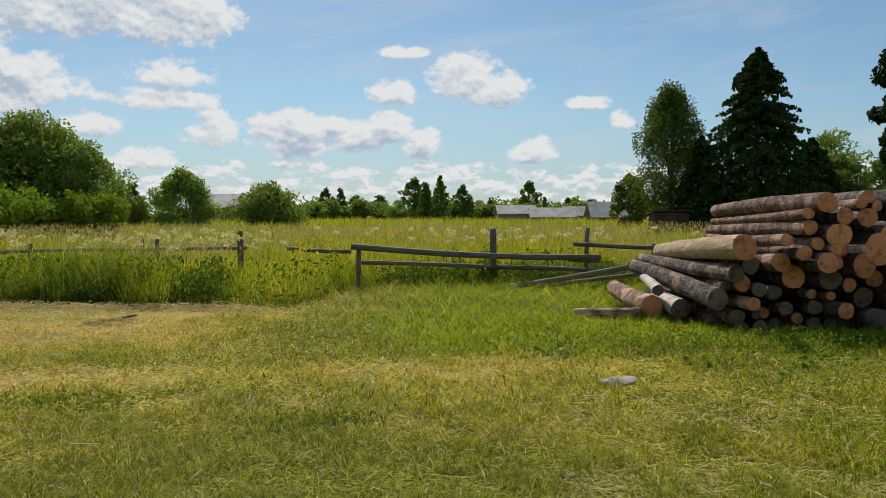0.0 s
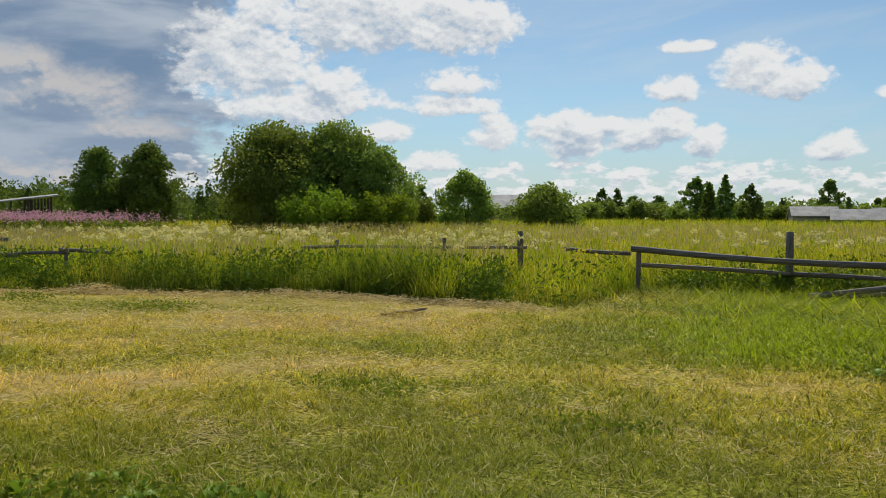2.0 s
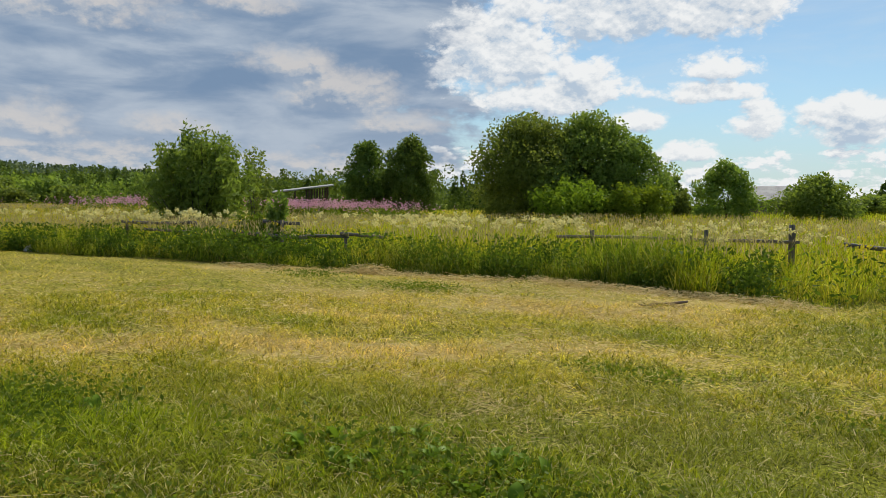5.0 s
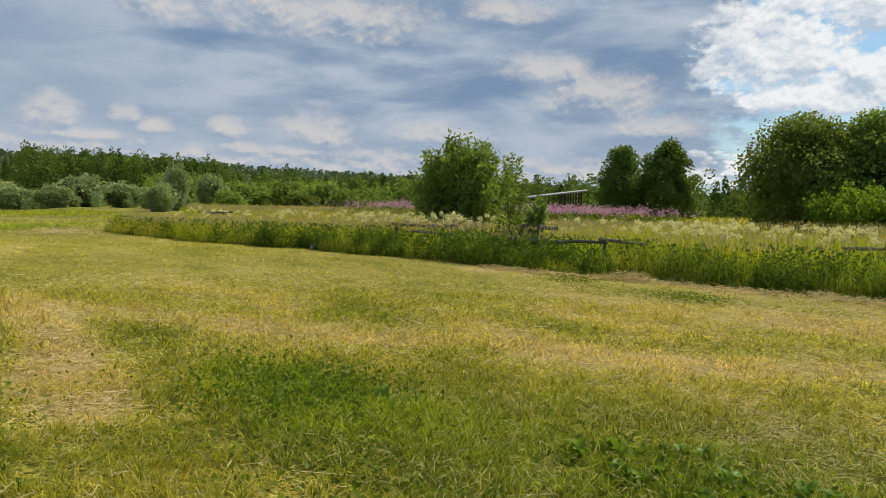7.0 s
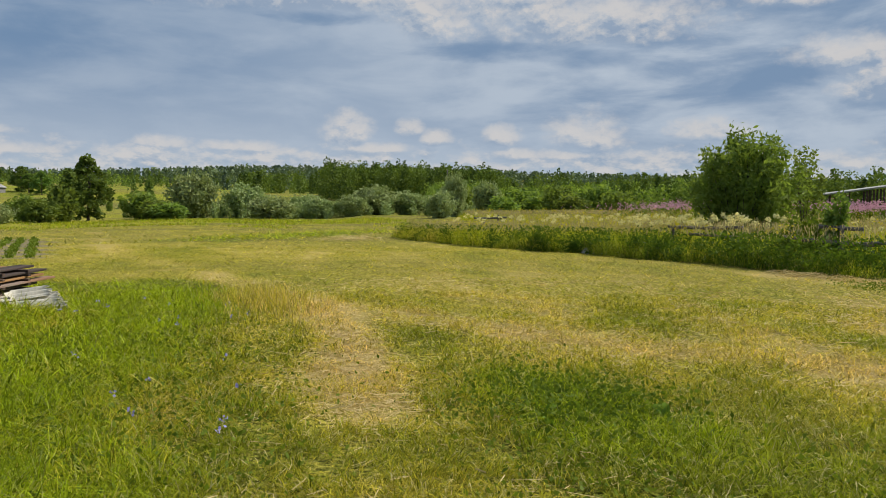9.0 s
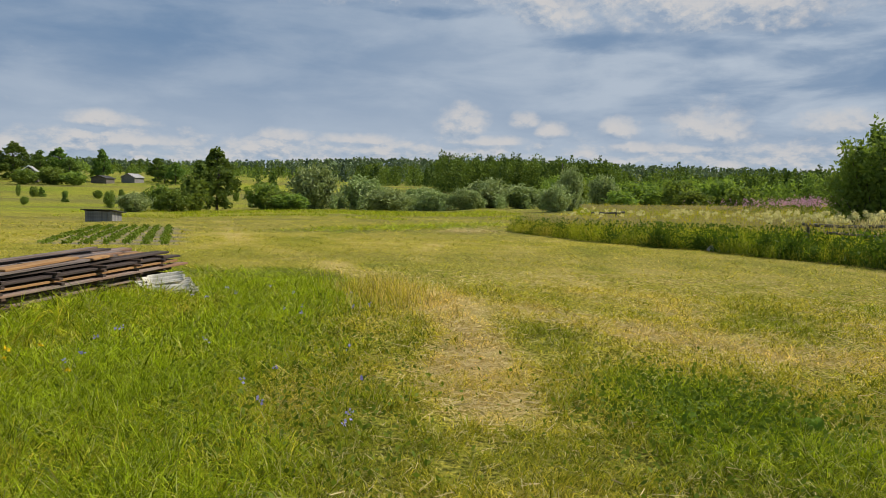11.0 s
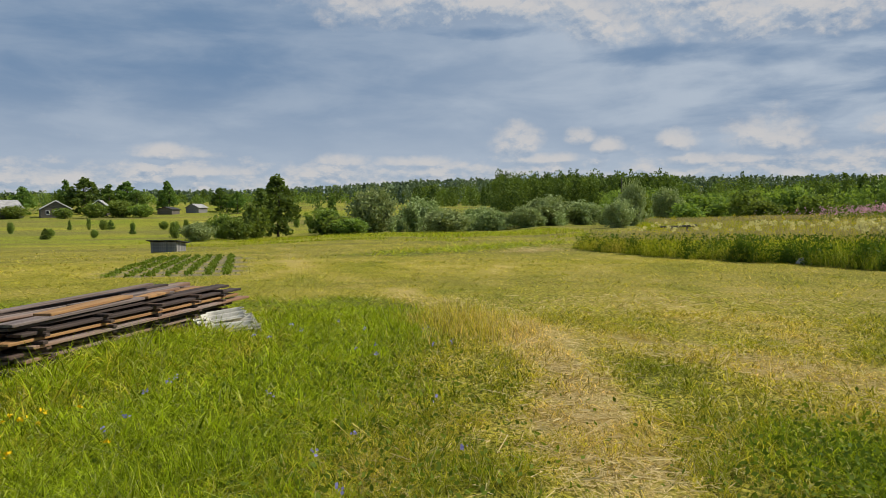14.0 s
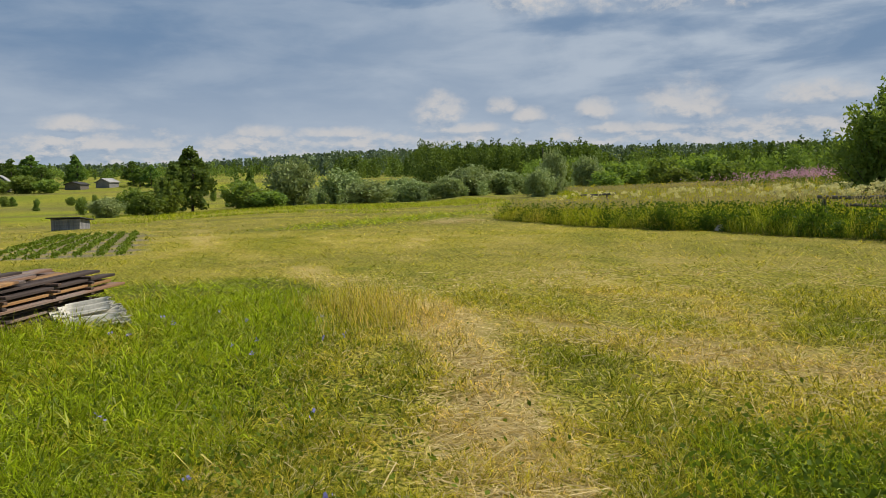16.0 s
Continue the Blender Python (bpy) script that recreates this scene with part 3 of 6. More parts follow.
# ---------------------------------------------------------------- the lie of the land
def land(x, y):
    """Height of the ground."""
    x, y = np.asarray(x, float), np.asarray(y, float)
    west = np.interp(-x, [0, 12, 25, 45, 65, 85, 120, 170, 300, 450, 800, 1500, 4000],
                     [0, 0, -.1, -.42, -.58, -.66, -.8, -.4, 4.6, 7.5, 19, 57, 60])
    north = np.interp(y, [18, 40, 100, 250], [0, .45, 1.78, 3.3]) * sstep(-140, -30, x)
    dip = 0.55 * sstep(-4, -26, y) * sstep(-30, -62, x) * sstep(-160, -100, x)
    r = np.hypot(x, y)
    rough = (fbm(x * 0.5, y * 0.5, 5) - 0.5) * 0.10 * sstep(1, 6, r) + (fbm(x * 0.012, y * 0.012, 9) - 0.5) * 7 * sstep(250, 700, r)
    # the ridge sinks towards the south-west
    west = west * (1 - .30 * sstep(87, 102, np.degrees(np.arctan2(-x, y))) * sstep(350, 900, r))
    # open slope of the far fields in the south-west
    hill = sstep(90, 101, np.degrees(np.arctan2(-x, y))) * sstep(-1, 0, -np.abs(np.degrees(np.arctan2(-x, y)) - 110) / 60) * np.interp(r, [270, 330, 430, 560, 700, 950, 1400], [0, .9, 2.2, 3.4, 3.4, 2, 0])
    # the uncut meadow lies a little higher in the north-west
    swell = 0.62 * sstep(-31, -58, x) * sstep(-165, -115, x) * sstep(9, 19, y) * sstep(110, 70, y)
    return west + north - dip + rough + hill + swell


def near_line(x, y, pts, radius):
    """1 on a line through the points, falling to 0 at the radius."""
    best = np.full(np.shape(x), 1e9)
    for (ax, ay), (bx, by) in zip(pts[:-1], pts[1:]):
        dx, dy = bx - ax, by - ay
        u = np.clip(((x - ax) * dx + (y - ay) * dy) / (dx * dx + dy * dy), 0, 1)
        best = np.minimum(best, np.hypot(x - ax - u * dx, y - ay - u * dy))
    return 1 - sstep(0.25 * radius, radius, best)


HEDGE_X = [-60, -44.5, -41, -31, -25, -20, -15.5, -11.4, -8.3, -4, -2.9, -2.2, -1.2, 4, 9, 16, 40]
HEDGE_Y = [8, 8.1, 7.9, 8.7, 10.7, 11.7, 12.8, 13.6, 14.7, 14.3, 14.6, 17.0, 18.5, 18.6, 18.4, 17.5, 17]


def meadow_edge(x):
    """The line where mowing stopped and the tall meadow begins."""
    return np.interp(x, HEDGE_X, HEDGE_Y)


def into_meadow(x, y):
    d = y - meadow_edge(x) + (fbm(x * 0.9, y * 0.9, 21, 3) - 0.5) * 1.3
    return np.minimum(d, np.maximum((x + 44.6) * 1.2, np.minimum(y - 2 + 0.25 * x, (x + 112) * 0.5)))


TRACK = [(-6.1, 0.66), (-7.4, 0.80), (-9.3, 0.95), (-12.5, 0.7), (-20, -1.8), (-28.8, -4.5), (-55, -9.6)]


def dryness(x, y):
    u, v = x * 0.99 + y * -0.12, x * 0.12 + y * 0.99
    d = 0.41 + 0.02 * sstep(-3, -9, x) + (fbm(u * 0.35, v * 1.1, 31, 4) - 0.5) * 0.75 + (fbm(x * 1.8, y * 1.8, 33, 4) - 0.5) * 0.48
    d = d + 0.50 * near_line(x, y, TRACK[:4], 0.62) + 0.22 * near_line(x, y, TRACK[3:], 0.9)
    d = d + 0.34 * near_line(x, y, [(-11.6, 1.1), (-9.8, 2.5), (-8.2, 3.7), (-6.2, 5.6), (-3.6, 7.8), (0.4, 8.2)], 0.9)
    d = d + 0.36 * near_line(x, y, [(-16, 11.9), (-12, 12.2), (-8.3, 13.4), (-5.4, 13.0), (-3.4, 13.2)], 1.2)
    d = d + 0.30 * near_line(x, y, [(-9.5, 9.5), (-6.5, 10.6), (-4.2, 11.2)], 1.6)
    d = d + 0.06 * sstep(-16, -26, x) * (1 - sstep(-60, -90, x))
    d = d - 0.36 * lush(x, y) - 0.24 * near_line(x, y, [(0.6, 3.4), (4.5, 7.0)], 3.4) - 0.17 * near_line(x, y, [(-0.8, 11.5), (3.5, 9.6)], 2.6) - 0.27 * near_line(x, y, [(-4.6, 2.4), (-2.6, 3.2), (-0.4, 4.2)], 2.2) + 0.09 * near_line(x, y, [(-6, 7.5), (-16, 5), (-30, 1)], 5.0) - 0.07 * sstep(-6, -2, x)
    d = np.where(into_meadow(x, y) > 0, 0.30 + (fbm(x * 0.25, y * 0.25, 35, 3) - 0.5) * 0.5, d)
    far = sstep(60, 130, np.hypot(x, y))
    d = d * (1 - far) + far * (0.27 + (fbm(x * 0.03, y * 0.06, 37) - 0.5) * 0.6)
    return np.clip(d, 0, 1)


def lush(x, y):
    """Where the grass was left to grow: 0 on the mown lawn, 1 in knee-high growth."""
    n = fbm(x * 0.8, y * 0.8, 41, 3) - 0.5
    south = sstep(0.15, -1.1, y + n * 1.2 + 0.04 * (x + 8)) * sstep(-17.5, -15, x)
    south = south * (1 - near_line(x, y, TRACK, 0.55))
    pile = sstep(-2.6, 0.6, x + n * 2.0) * sstep(8.3, 10.3, y + n * 2.0)
    weeds = 0.75 * near_line(x, y, [(-5.0, 2.3), (-6.4, 2.0)], 1.0)
    docks = 0.35 * near_line(x, y, [(-1.4, 3.7), (-4.4, 2.7)], 1.0)
    knoll = near_line(x, y, [(-39.5, -1.6), (-46, 1.5), (-57, 8.5)], 4.2)
    spots = 0.28 * sstep(0.60, 0.74, fbm(x * 1.3, y * 1.3, 43, 3))
    return np.clip(np.maximum.reduce([south, pile, weeds, docks, knoll, spots]), 0, 1)


def growth(x, y):
    """lush() on the lawn; deeper green in uncut growth further off."""
    far = sstep(62, 105, np.hypot(x, y)) * (0.95 + 1.6 * (fbm(x * .07, y * .04, 45, 4) - .35))
    return np.maximum(lush(x, y), np.maximum(far, 1.5 * (into_meadow(x, y) > 0)))


def garden_axes(x, y):
    """Along and across the potato rows."""
    return -.974 * x - .225 * y, -.225 * x + .974 * y


def soil_mask(x, y):
    """Furrows between the potato rows."""
    u, v = garden_axes(x, y)
    inside = sstep(24.0, 24.6, u) * sstep(43, 42, u) * sstep(-3.7, -3.5, v) * sstep(.3, .1, v)
    row = 0.5 + 0.5 * np.cos(v * 2 * np.pi / 0.52)
    return np.clip(inside * (0.25 + 0.75 * sstep(0.2, 0.5, row)), 0, 1)


def ground_sheet():
    rings = np.concatenate([[0.0], 0.35 * 1.0285 ** np.arange(0, 333)])
    segs = 320
    a = np.linspace(0, 2 * np.pi, segs, endpoint=False)
    rr, aa = np.meshgrid(rings, a, indexing="ij")
    x, y = -3 + rr * np.cos(aa), 4 + rr * np.sin(aa)
    z = land(x, y)
    i, j = np.meshgrid(np.arange(len(rings) - 1), np.arange(segs), indexing="ij")
    k = (j + 1) % segs
    faces = np.stack([i * segs + j, (i + 1) * segs + j, (i + 1) * segs + k, i * segs + k], -1).reshape(-1, 4)
    xf, yf = x.ravel(), y.ravel()
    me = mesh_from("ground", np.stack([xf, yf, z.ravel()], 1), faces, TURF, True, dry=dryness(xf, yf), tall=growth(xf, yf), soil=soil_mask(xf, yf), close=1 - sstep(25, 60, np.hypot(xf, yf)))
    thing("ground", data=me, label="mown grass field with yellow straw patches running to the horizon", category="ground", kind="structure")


ground_sheet()


# ---------------------------------------------------------------- log pile
def log_mesh(name, length, r0, r1, mat, seed, sides=18, rings=9):
    """A trunk from its sawn butt at y=0 back to y=length, with knots, taper and a slight bend."""
    rng = np.random.default_rng(seed)
    t = np.linspace(0, 1, rings)
    ang = np.linspace(0, 2 * np.pi, sides, endpoint=False)
    bend = rng.normal(0, 0.005 * length, 2)
    lump = 1 + 0.05 * np.sin(ang * 2 + rng.uniform(0, 6)) + 0.03 * np.sin(ang * 3 + rng.uniform(0, 6))
    rad = (r0 + (r1 - r0) * t)[:, None] * lump[None, :] * (1 + rng.normal(0, 0.018, (rings, sides)))
    x = rad * np.cos(ang) + (bend[0] * np.sin(np.pi * t))[:, None]
    z = rad * np.sin(ang) + (bend[1] * np.sin(np.pi * t))[:, None]
    y = np.repeat((t * length)[:, None], sides, 1)
    v = np.stack([x, y, z], -1).reshape(-1, 3)
    i, j = np.meshgrid(np.arange(rings - 1), np.arange(sides), indexing="ij")
    k = (j + 1) % sides
    f = np.stack([i * sides + j, i * sides + k, (i + 1) * sides + k, (i + 1) * sides + j], -1).reshape(-1, 4)
    body = mesh_from(name, v, f, mat, True)

    def disc(ring, y_off, flip):
        edge = v[ring * sides:(ring + 1) * sides].copy()
        mid = edge.mean(0)
        inner = mid + (edge - mid) * 0.90
        inner[:, 1] += y_off
        core = mid + (0, y_off * 1.3 + rng.normal(0, 0.002), 0)
        vv = np.concatenate([mid + (edge - mid) * 0.995, inner, [core]])
        a, b = np.arange(sides), (np.arange(sides) + 1) % sides
        ff = np.concatenate([np.stack([a, b, sides + b], 1), np.stack([a, sides + b, sides + a], 1), np.stack([sides + a, sides + b, np.full(sides, 2 * sides)], 1)])
        return vv, ff[:, ::-1] if flip else ff

    return body, disc(0, -0.006, True), disc(rings - 1, 0.006, False)


LOG_COUNT = [0]


def log(p, q, r, bark, cut, label, taper=0.8):
    """A log with its near butt's centre at p and its far end's at q."""
    LOG_COUNT[0] += 1
    p, q = Vector(p), Vector(q)
    length = (q - p).length
    body, near, far = log_mesh("log", length, r, r * taper, bark, 100 + LOG_COUNT[0])
    turn = (q - p).to_track_quat("Y", "Z").to_matrix().to_4x4()
    ob = thing("log", Matrix.Translation(p) @ turn, body, label=label, category="log", group="logs in the pile")
    part("cut_end", mesh_from("cut_end", *near, cut), ob, "sawn end with growth rings")
    part("cut_end", mesh_from("cut_end", *far, cut), ob, "sawn far end of the log")
    return ob


LOOKS = {
    "s": (PINE_BARK, CUT_FRESH, "spruce log with brown flaking bark in the pile"),
    "r": (RED_BARK, CUT_FRESH, "reddish log with peeling bark in the pile"),
    "g": (OLD_BARK, CUT_GREY, "old grey log with a dark weathered end"),
    "o": (OLD_BARK, CUT_FRESH, "grey-barked log with a fresh orange end"),
    "b": (BIRCH_BARK, CUT_GREY, "white-barked birch log with black marks"),
    "p": (PEELED, CUT_FRESH, "thick pale log stripped of its bark"),
}
# butts of the straight-lying logs: x, height, radius; letters give the looks
UPPER = [(5.66, 1.74, .07), (5.19, 1.61, .113), (5.48, 1.59, .127), (5.08, 1.36, .16), (5.28, 1.45, .057), (5.71, 1.40, .092), (4.84, 1.25, .086),
         (5.21, 1.15, .079), (5.60, 1.18, .20), (5.13, 1.00, .087), (4.90, 1.01, .137), (5.42, .97, .155), (4.63, 1.13, .10), (5.02, 1.18, .075)]
UPPER_LOOK = "ooosgsrsorosossr"
MIDDLE = [(4.47, 1.00, .13), (4.16, .95, .119), (4.70, .80, .16), (5.20, .77, .15), (5.46, .69, .095), (5.82, .77, .116), (4.06, .70, .11), (4.27, .62, .10),
          (4.49, .58, .102), (4.93, .57, .066), (5.24, .54, .066), (5.65, .52, .135), (4.11, .45, .096), (5.03, .38, .10), (5.33, .36, .11), (4.62, .37, .095)]
MIDDLE_LOOK = "sgogoosggorgsgsgg"
LOWER = [(4.45, .28, .081), (4.28, .27, .062), (4.36, .10, .097), (4.84, .22, .08), (5.10, .14, .095), (4.60, .11, .10), (4.85, .07, .07), (5.62, .17, .141),
         (4.02, .24, .11), (5.88, .12, .11), (5.36, .11, .10), (4.15, .08, .075)]
LOWER_LOOK = "oggrggggggggg"
for row, looks, y0 in ((UPPER, UPPER_LOOK, 10.15), (MIDDLE, MIDDLE_LOOK, 10.5), (LOWER, LOWER_LOOK, 10.85)):
    for (x, z, r), look_key in zip(row, looks):
        jut = random.uniform(-0.16, 0.16)
        log((x, y0 + jut, z), (x + random.uniform(-.08, .10), y0 + jut + random.uniform(3.7, 4.3), z + random.uniform(-.03, .05)), r, *LOOKS[look_key])
# logs that lie askew: near butt, far end, radius, look
for p, q, r, look_key in [
    ((4.93, 10.1, 1.78), (5.02, 14.4, 1.74), .135, "s"), ((4.74, 10.2, 1.64), (4.95, 14.3, 1.55), .075, "r"), ((4.77, 10.2, 1.46), (4.91, 14.4, 1.40), .095, "s"),
    ((4.47, 10.2, 1.30), (4.35, 14.6, 1.14), .085, "r"), ((3.96, 10.3, 1.20), (3.97, 14.3, 1.00), .171, "p"), ((3.93, 10.5, .84), (3.75, 14.8, .86), .116, "g"),
    ((3.86, 10.7, .66), (4.10, 13.6, .60), .074, "g"), ((3.72, 10.6, .49), (3.66, 15.0, .72), .147, "g")]:
    log(p, q, r, *LOOKS[look_key])
for p, q, r, look_key in [
    ((3.21, 12.0, .24), (3.20, 14.6, .32), .175, "r"), ((3.50, 11.5, .27), (3.85, 14.5, .24), .143, "b"), ((3.22, 11.7, .52), (3.42, 13.3, .60), .085, "b"),
    ((3.84, 11.2, .15), (4.3, 13.6, .12), .085, "g"), ((3.56, 12.0, .10), (4.0, 14.6, .10), .10, "g"), ((5.73, 10.3, .27), (6.5, 13.0, .16), .125, "b"),
    ((3.02, 12.0, .13), (2.05, 12.15, .12), .115, "r"), ((5.56, 10.3, 1.86), (6.3, 14.0, 1.90), .086, "o"), ((5.42, 10.2, 1.77), (6.0, 14.0, 1.80), .071, "r")]:
    log(p, q, r, *LOOKS[look_key])
# the pile runs on to the right
for level in range(9):
    for col in range(5):
        r = random.uniform(.09, .16)
        x = 6.05 + col * .30 + random.uniform(-.04, .04) + (level % 2) * .13
        log((x, 10.4 - .05 * level + random.uniform(-.15, .15), .12 + level * .215), (x + random.uniform(-.1, .1), 14.4 + random.uniform(-.2, .2), .12 + level * .215), r, *LOOKS[random.choice("gosgor")])


# ---------------------------------------------------------------- fences
def round_timber(name, p, q, r, mat, seed=1, sides=8, taper=0.9):
    """A rough pole from p to q, as mesh along x and its pose."""
    p, q = Vector(p), Vector(q)
    rng = np.random.default_rng(seed)
    length = (q - p).length
    rings = 7
    t = np.linspace(0, 1, rings)
    ang = np.linspace(0, 2 * np.pi, sides, endpoint=False)
    rad = (r * (1 + (taper - 1) * t))[:, None] * (1 + rng.normal(0, 0.06, (rings, sides)))
    sag = rng.normal(0, 0.006 * length, 2)
    y = rad * np.cos(ang) + (sag[0] * np.sin(np.pi * t))[:, None]
    z = rad * np.sin(ang) + (sag[1] * np.sin(np.pi * t))[:, None]
    v = np.stack([np.repeat((t * length)[:, None], sides, 1), y, z], -1).reshape(-1, 3)
    bm = bmesh.new()
    vs = [bm.verts.new(c) for c in v]
    for i in range(rings - 1):
        for j in range(sides):
            k = (j + 1) % sides
            bm.faces.new((vs[i * sides + j], vs[i * sides + k], vs[(i + 1) * sides + k], vs[(i + 1) * sides + j]))
    bm.faces.new(vs[:sides])
    bm.faces.new(vs[-sides:])
    turn = (q - p).to_track_quat("X", "Z").to_matrix().to_4x4()
    return bm_mesh(name, bm, mat, True), Matrix.Translation(p) @ turn


def fence(base, posts, rails, label):
    root = thing("fence", Matrix.Translation(base), label=label, category="fence", group="field fences")
    off = Vector(base)
    for i, (x, y, top, r) in enumerate(posts):
        g = float(land(x, y))
        me, m = round_timber("post", Vector((x, y, g - 0.1)) - off, Vector((x + random.uniform(-.03, .03), y, top)) - off, r, FENCE_WOOD, 10 + i, taper=0.94)
        part("post", me, root, m=m)
    for i, (p, q, r) in enumerate(rails):
        me, m = round_timber("rail", Vector(p) - off, Vector(q) - off, r, FENCE_WOOD, 40 + i)
        part("rail", me, root, m=m)
    return root


fence((1.2, 18.8, 0), [(-1.9, 17.9, .98, .055), (1.25, 18.9, 1.40, .085), (3.45, 18.72, 1.42, .055), (5.0, 18.5, 1.05, .05), (5.45, 18.45, 1.02, .04), (5.75, 18.4, 1.04, .04)],
      [((-2.05, 17.78, 1.0), (3.75, 18.55, .72), .072), ((-1.84, 18.0, .63), (1.4, 18.78, .47), .052), ((.95, 18.77, .48), (3.73, 18.62, .40), .055),
       ((3.12, 18.58, 1.04), (5.6, 18.35, .94), .055), ((3.0, 18.65, .66), (3.75, 18.65, .62), .04)], "weathered grey rail fence before the tall meadow")
me, m = round_timber("fallen_rail", (1.55, 17.9, .07), (4.25, 17.0, .62), .065, FENCE_WOOD, 77)
thing("fallen_rail", m, me, label="fallen grey fence rail leaning towards the logs", category="rail")
me, m = round_timber("fallen_rail", (2.1, 18.1, .06), (4.4, 17.2, .42), .05, FENCE_WOOD, 78)
thing("fallen_rail", m, me, label="fallen grey fence rail in the grass", category="rail")
fence((-4.7, 18.4, 0), [(-4.7, 18.45, 1.34, .075), (-7.05, 18.45, 1.16, .07), (-9.6, 18.4, 1.05, .06), (-6.1, 16.95, 1.18, .05)],
      [((-3.62, 18.25, .95), (-2.08, 17.95, .88), .05), ((-7.0, 18.38, .90), (-4.55, 18.4, .95), .042), ((-10.6, 18.3, .84), (-7.0, 18.36, .90), .042)],
      "old rail fence half hidden in tall grass")
fence((-17.4, 14.6, 0), [(-17.45, 14.66, 1.08, .06), (-15.1, 14.85, .86, .05), (-20.9, 14.2, .95, .05), (-23.6, 13.5, .92, .05)],
      [((-18.75, 13.95, .72), (-16.4, 14.72, .63), .055), ((-15.2, 14.76, .78), (-13.9, 15.05, .72), .05), ((-16.5, 14.7, .66), (-15.0, 14.85, .70), .045), ((-18.1, 14.5, 1.03), (-17.0, 14.9, .99), .055),
       ((-23.8, 13.45, .86), (-20.8, 14.12, .92), .05), ((-22.6, 13.5, .66), (-20.6, 14.05, .62), .045)], "broken dark rail fence sunk in weeds and flowers")
fence((-44.5, 13.8, -.4), [(-44.55, 13.5, .72, .06), (-44.3, 14.3, .95, .05)],
      [((-44.75, 12.95, .72), (-44.1, 14.75, .80), .06), ((-44.7, 13.2, .36), (-44.4, 14.0, .35), .05)], "short piece of old rail fence at the meadow corner")
me, m = round_timber("plank", (-17.7, 12.6, .05), (-16.9, 13.2, .05), .045, BOARD_GREY, 79)
thing("fallen_plank", m, me, label="weathered plank lying at the edge of the tall grass", category="plank")


# ---------------------------------------------------------------- stack of boards
def board_stack():
    a, b = Vector((-8.85, -3.95, 0)), Vector((-13.05, -3.05, 0))     # the long near foot
    along = (b - a).normalized()
    back = Vector((along.y, -along.x, 0))
    if back.y > 0:
        back = -back
    length = (b - a).length
    m = Matrix.Translation(a) @ Matrix((along, back, (0, 0, 1))).transposed().to_4x4()
    root = thing("board_stack", m, label="stack of weathered and orange sawn boards in grass", category="boards")
    rng = random.Random(4)
    grey = [box_mesh("board", (1, .15, .03), w, 0.004, (.5, 0, 0)) for w in (BOARD_GREY, BOARD_DARK, BOARD_WARM)]
    sticker = box_mesh("sticker", (.07, .84, .030), BOARD_DARK, 0.004)

    def lay(u, v, z, size, which, turn=0.0, tip=0.0, roll=0.0):
        q = part("board", grey[which], root)
        q.matrix_basis = pose(u, v, z, roll, tip, turn) @ Matrix.Diagonal((size[0], size[1], size[2], 1))

    z = .045
    for layer in range(8):
        for s in (.35, 1.35, 2.3, 3.2, 3.95):
            q = part("sticker", sticker, root)
            q.matrix_basis = pose(s + rng.uniform(-.06, .06), .36 + rng.uniform(-.06, .03), z, 0, 0, rng.uniform(-3, 3))
        z += .029
        v = .03
        while v < .74:
            w = rng.uniform(.75, 1.35)
            start = rng.uniform(-.20, .20)
            which = rng.choices((0, 1, 2), (.45, .47, .08))[0]
            if v < .1 and layer == 5:
                which = 2
            lay(start, v + .075 * w + (rng.uniform(-.07, .05) if v < .1 else 0), z, (length + rng.uniform(-.25, .25), w, 1), which, rng.uniform(-.5, .5))
            v += .158 * w
        z += .032
    # loose boards thrown on top
    for u, v, dz, ln, w, which, turn, tip in [(.0, .12, .03, 2.9, 1.2, 0, 1.5, -.4), (.55, .16, .06, 1.5, 1.3, 2, 3.0, -.8), (.2, .50, .035, 3.2, 1.1, 0, -2.0, -.2), (1.3, .36, .06, 2.2, 1.2, 0, 2.5, .2),
                                              (2.2, .14, .05, .55, 1.2, 2, 4, -1.0), (.1, .66, .05, 3.4, .9, 1, -1.0, -.6), (.4, .62, .085, 2.6, .5, 0, -3.0, -1.2), (2.4, .60, .06, 1.7, 1.2, 0, 1, .2)]:
        lay(u, v, z + dz - .025, (ln, w, 1), which, turn, tip, rng.uniform(-2, 2))


board_stack()


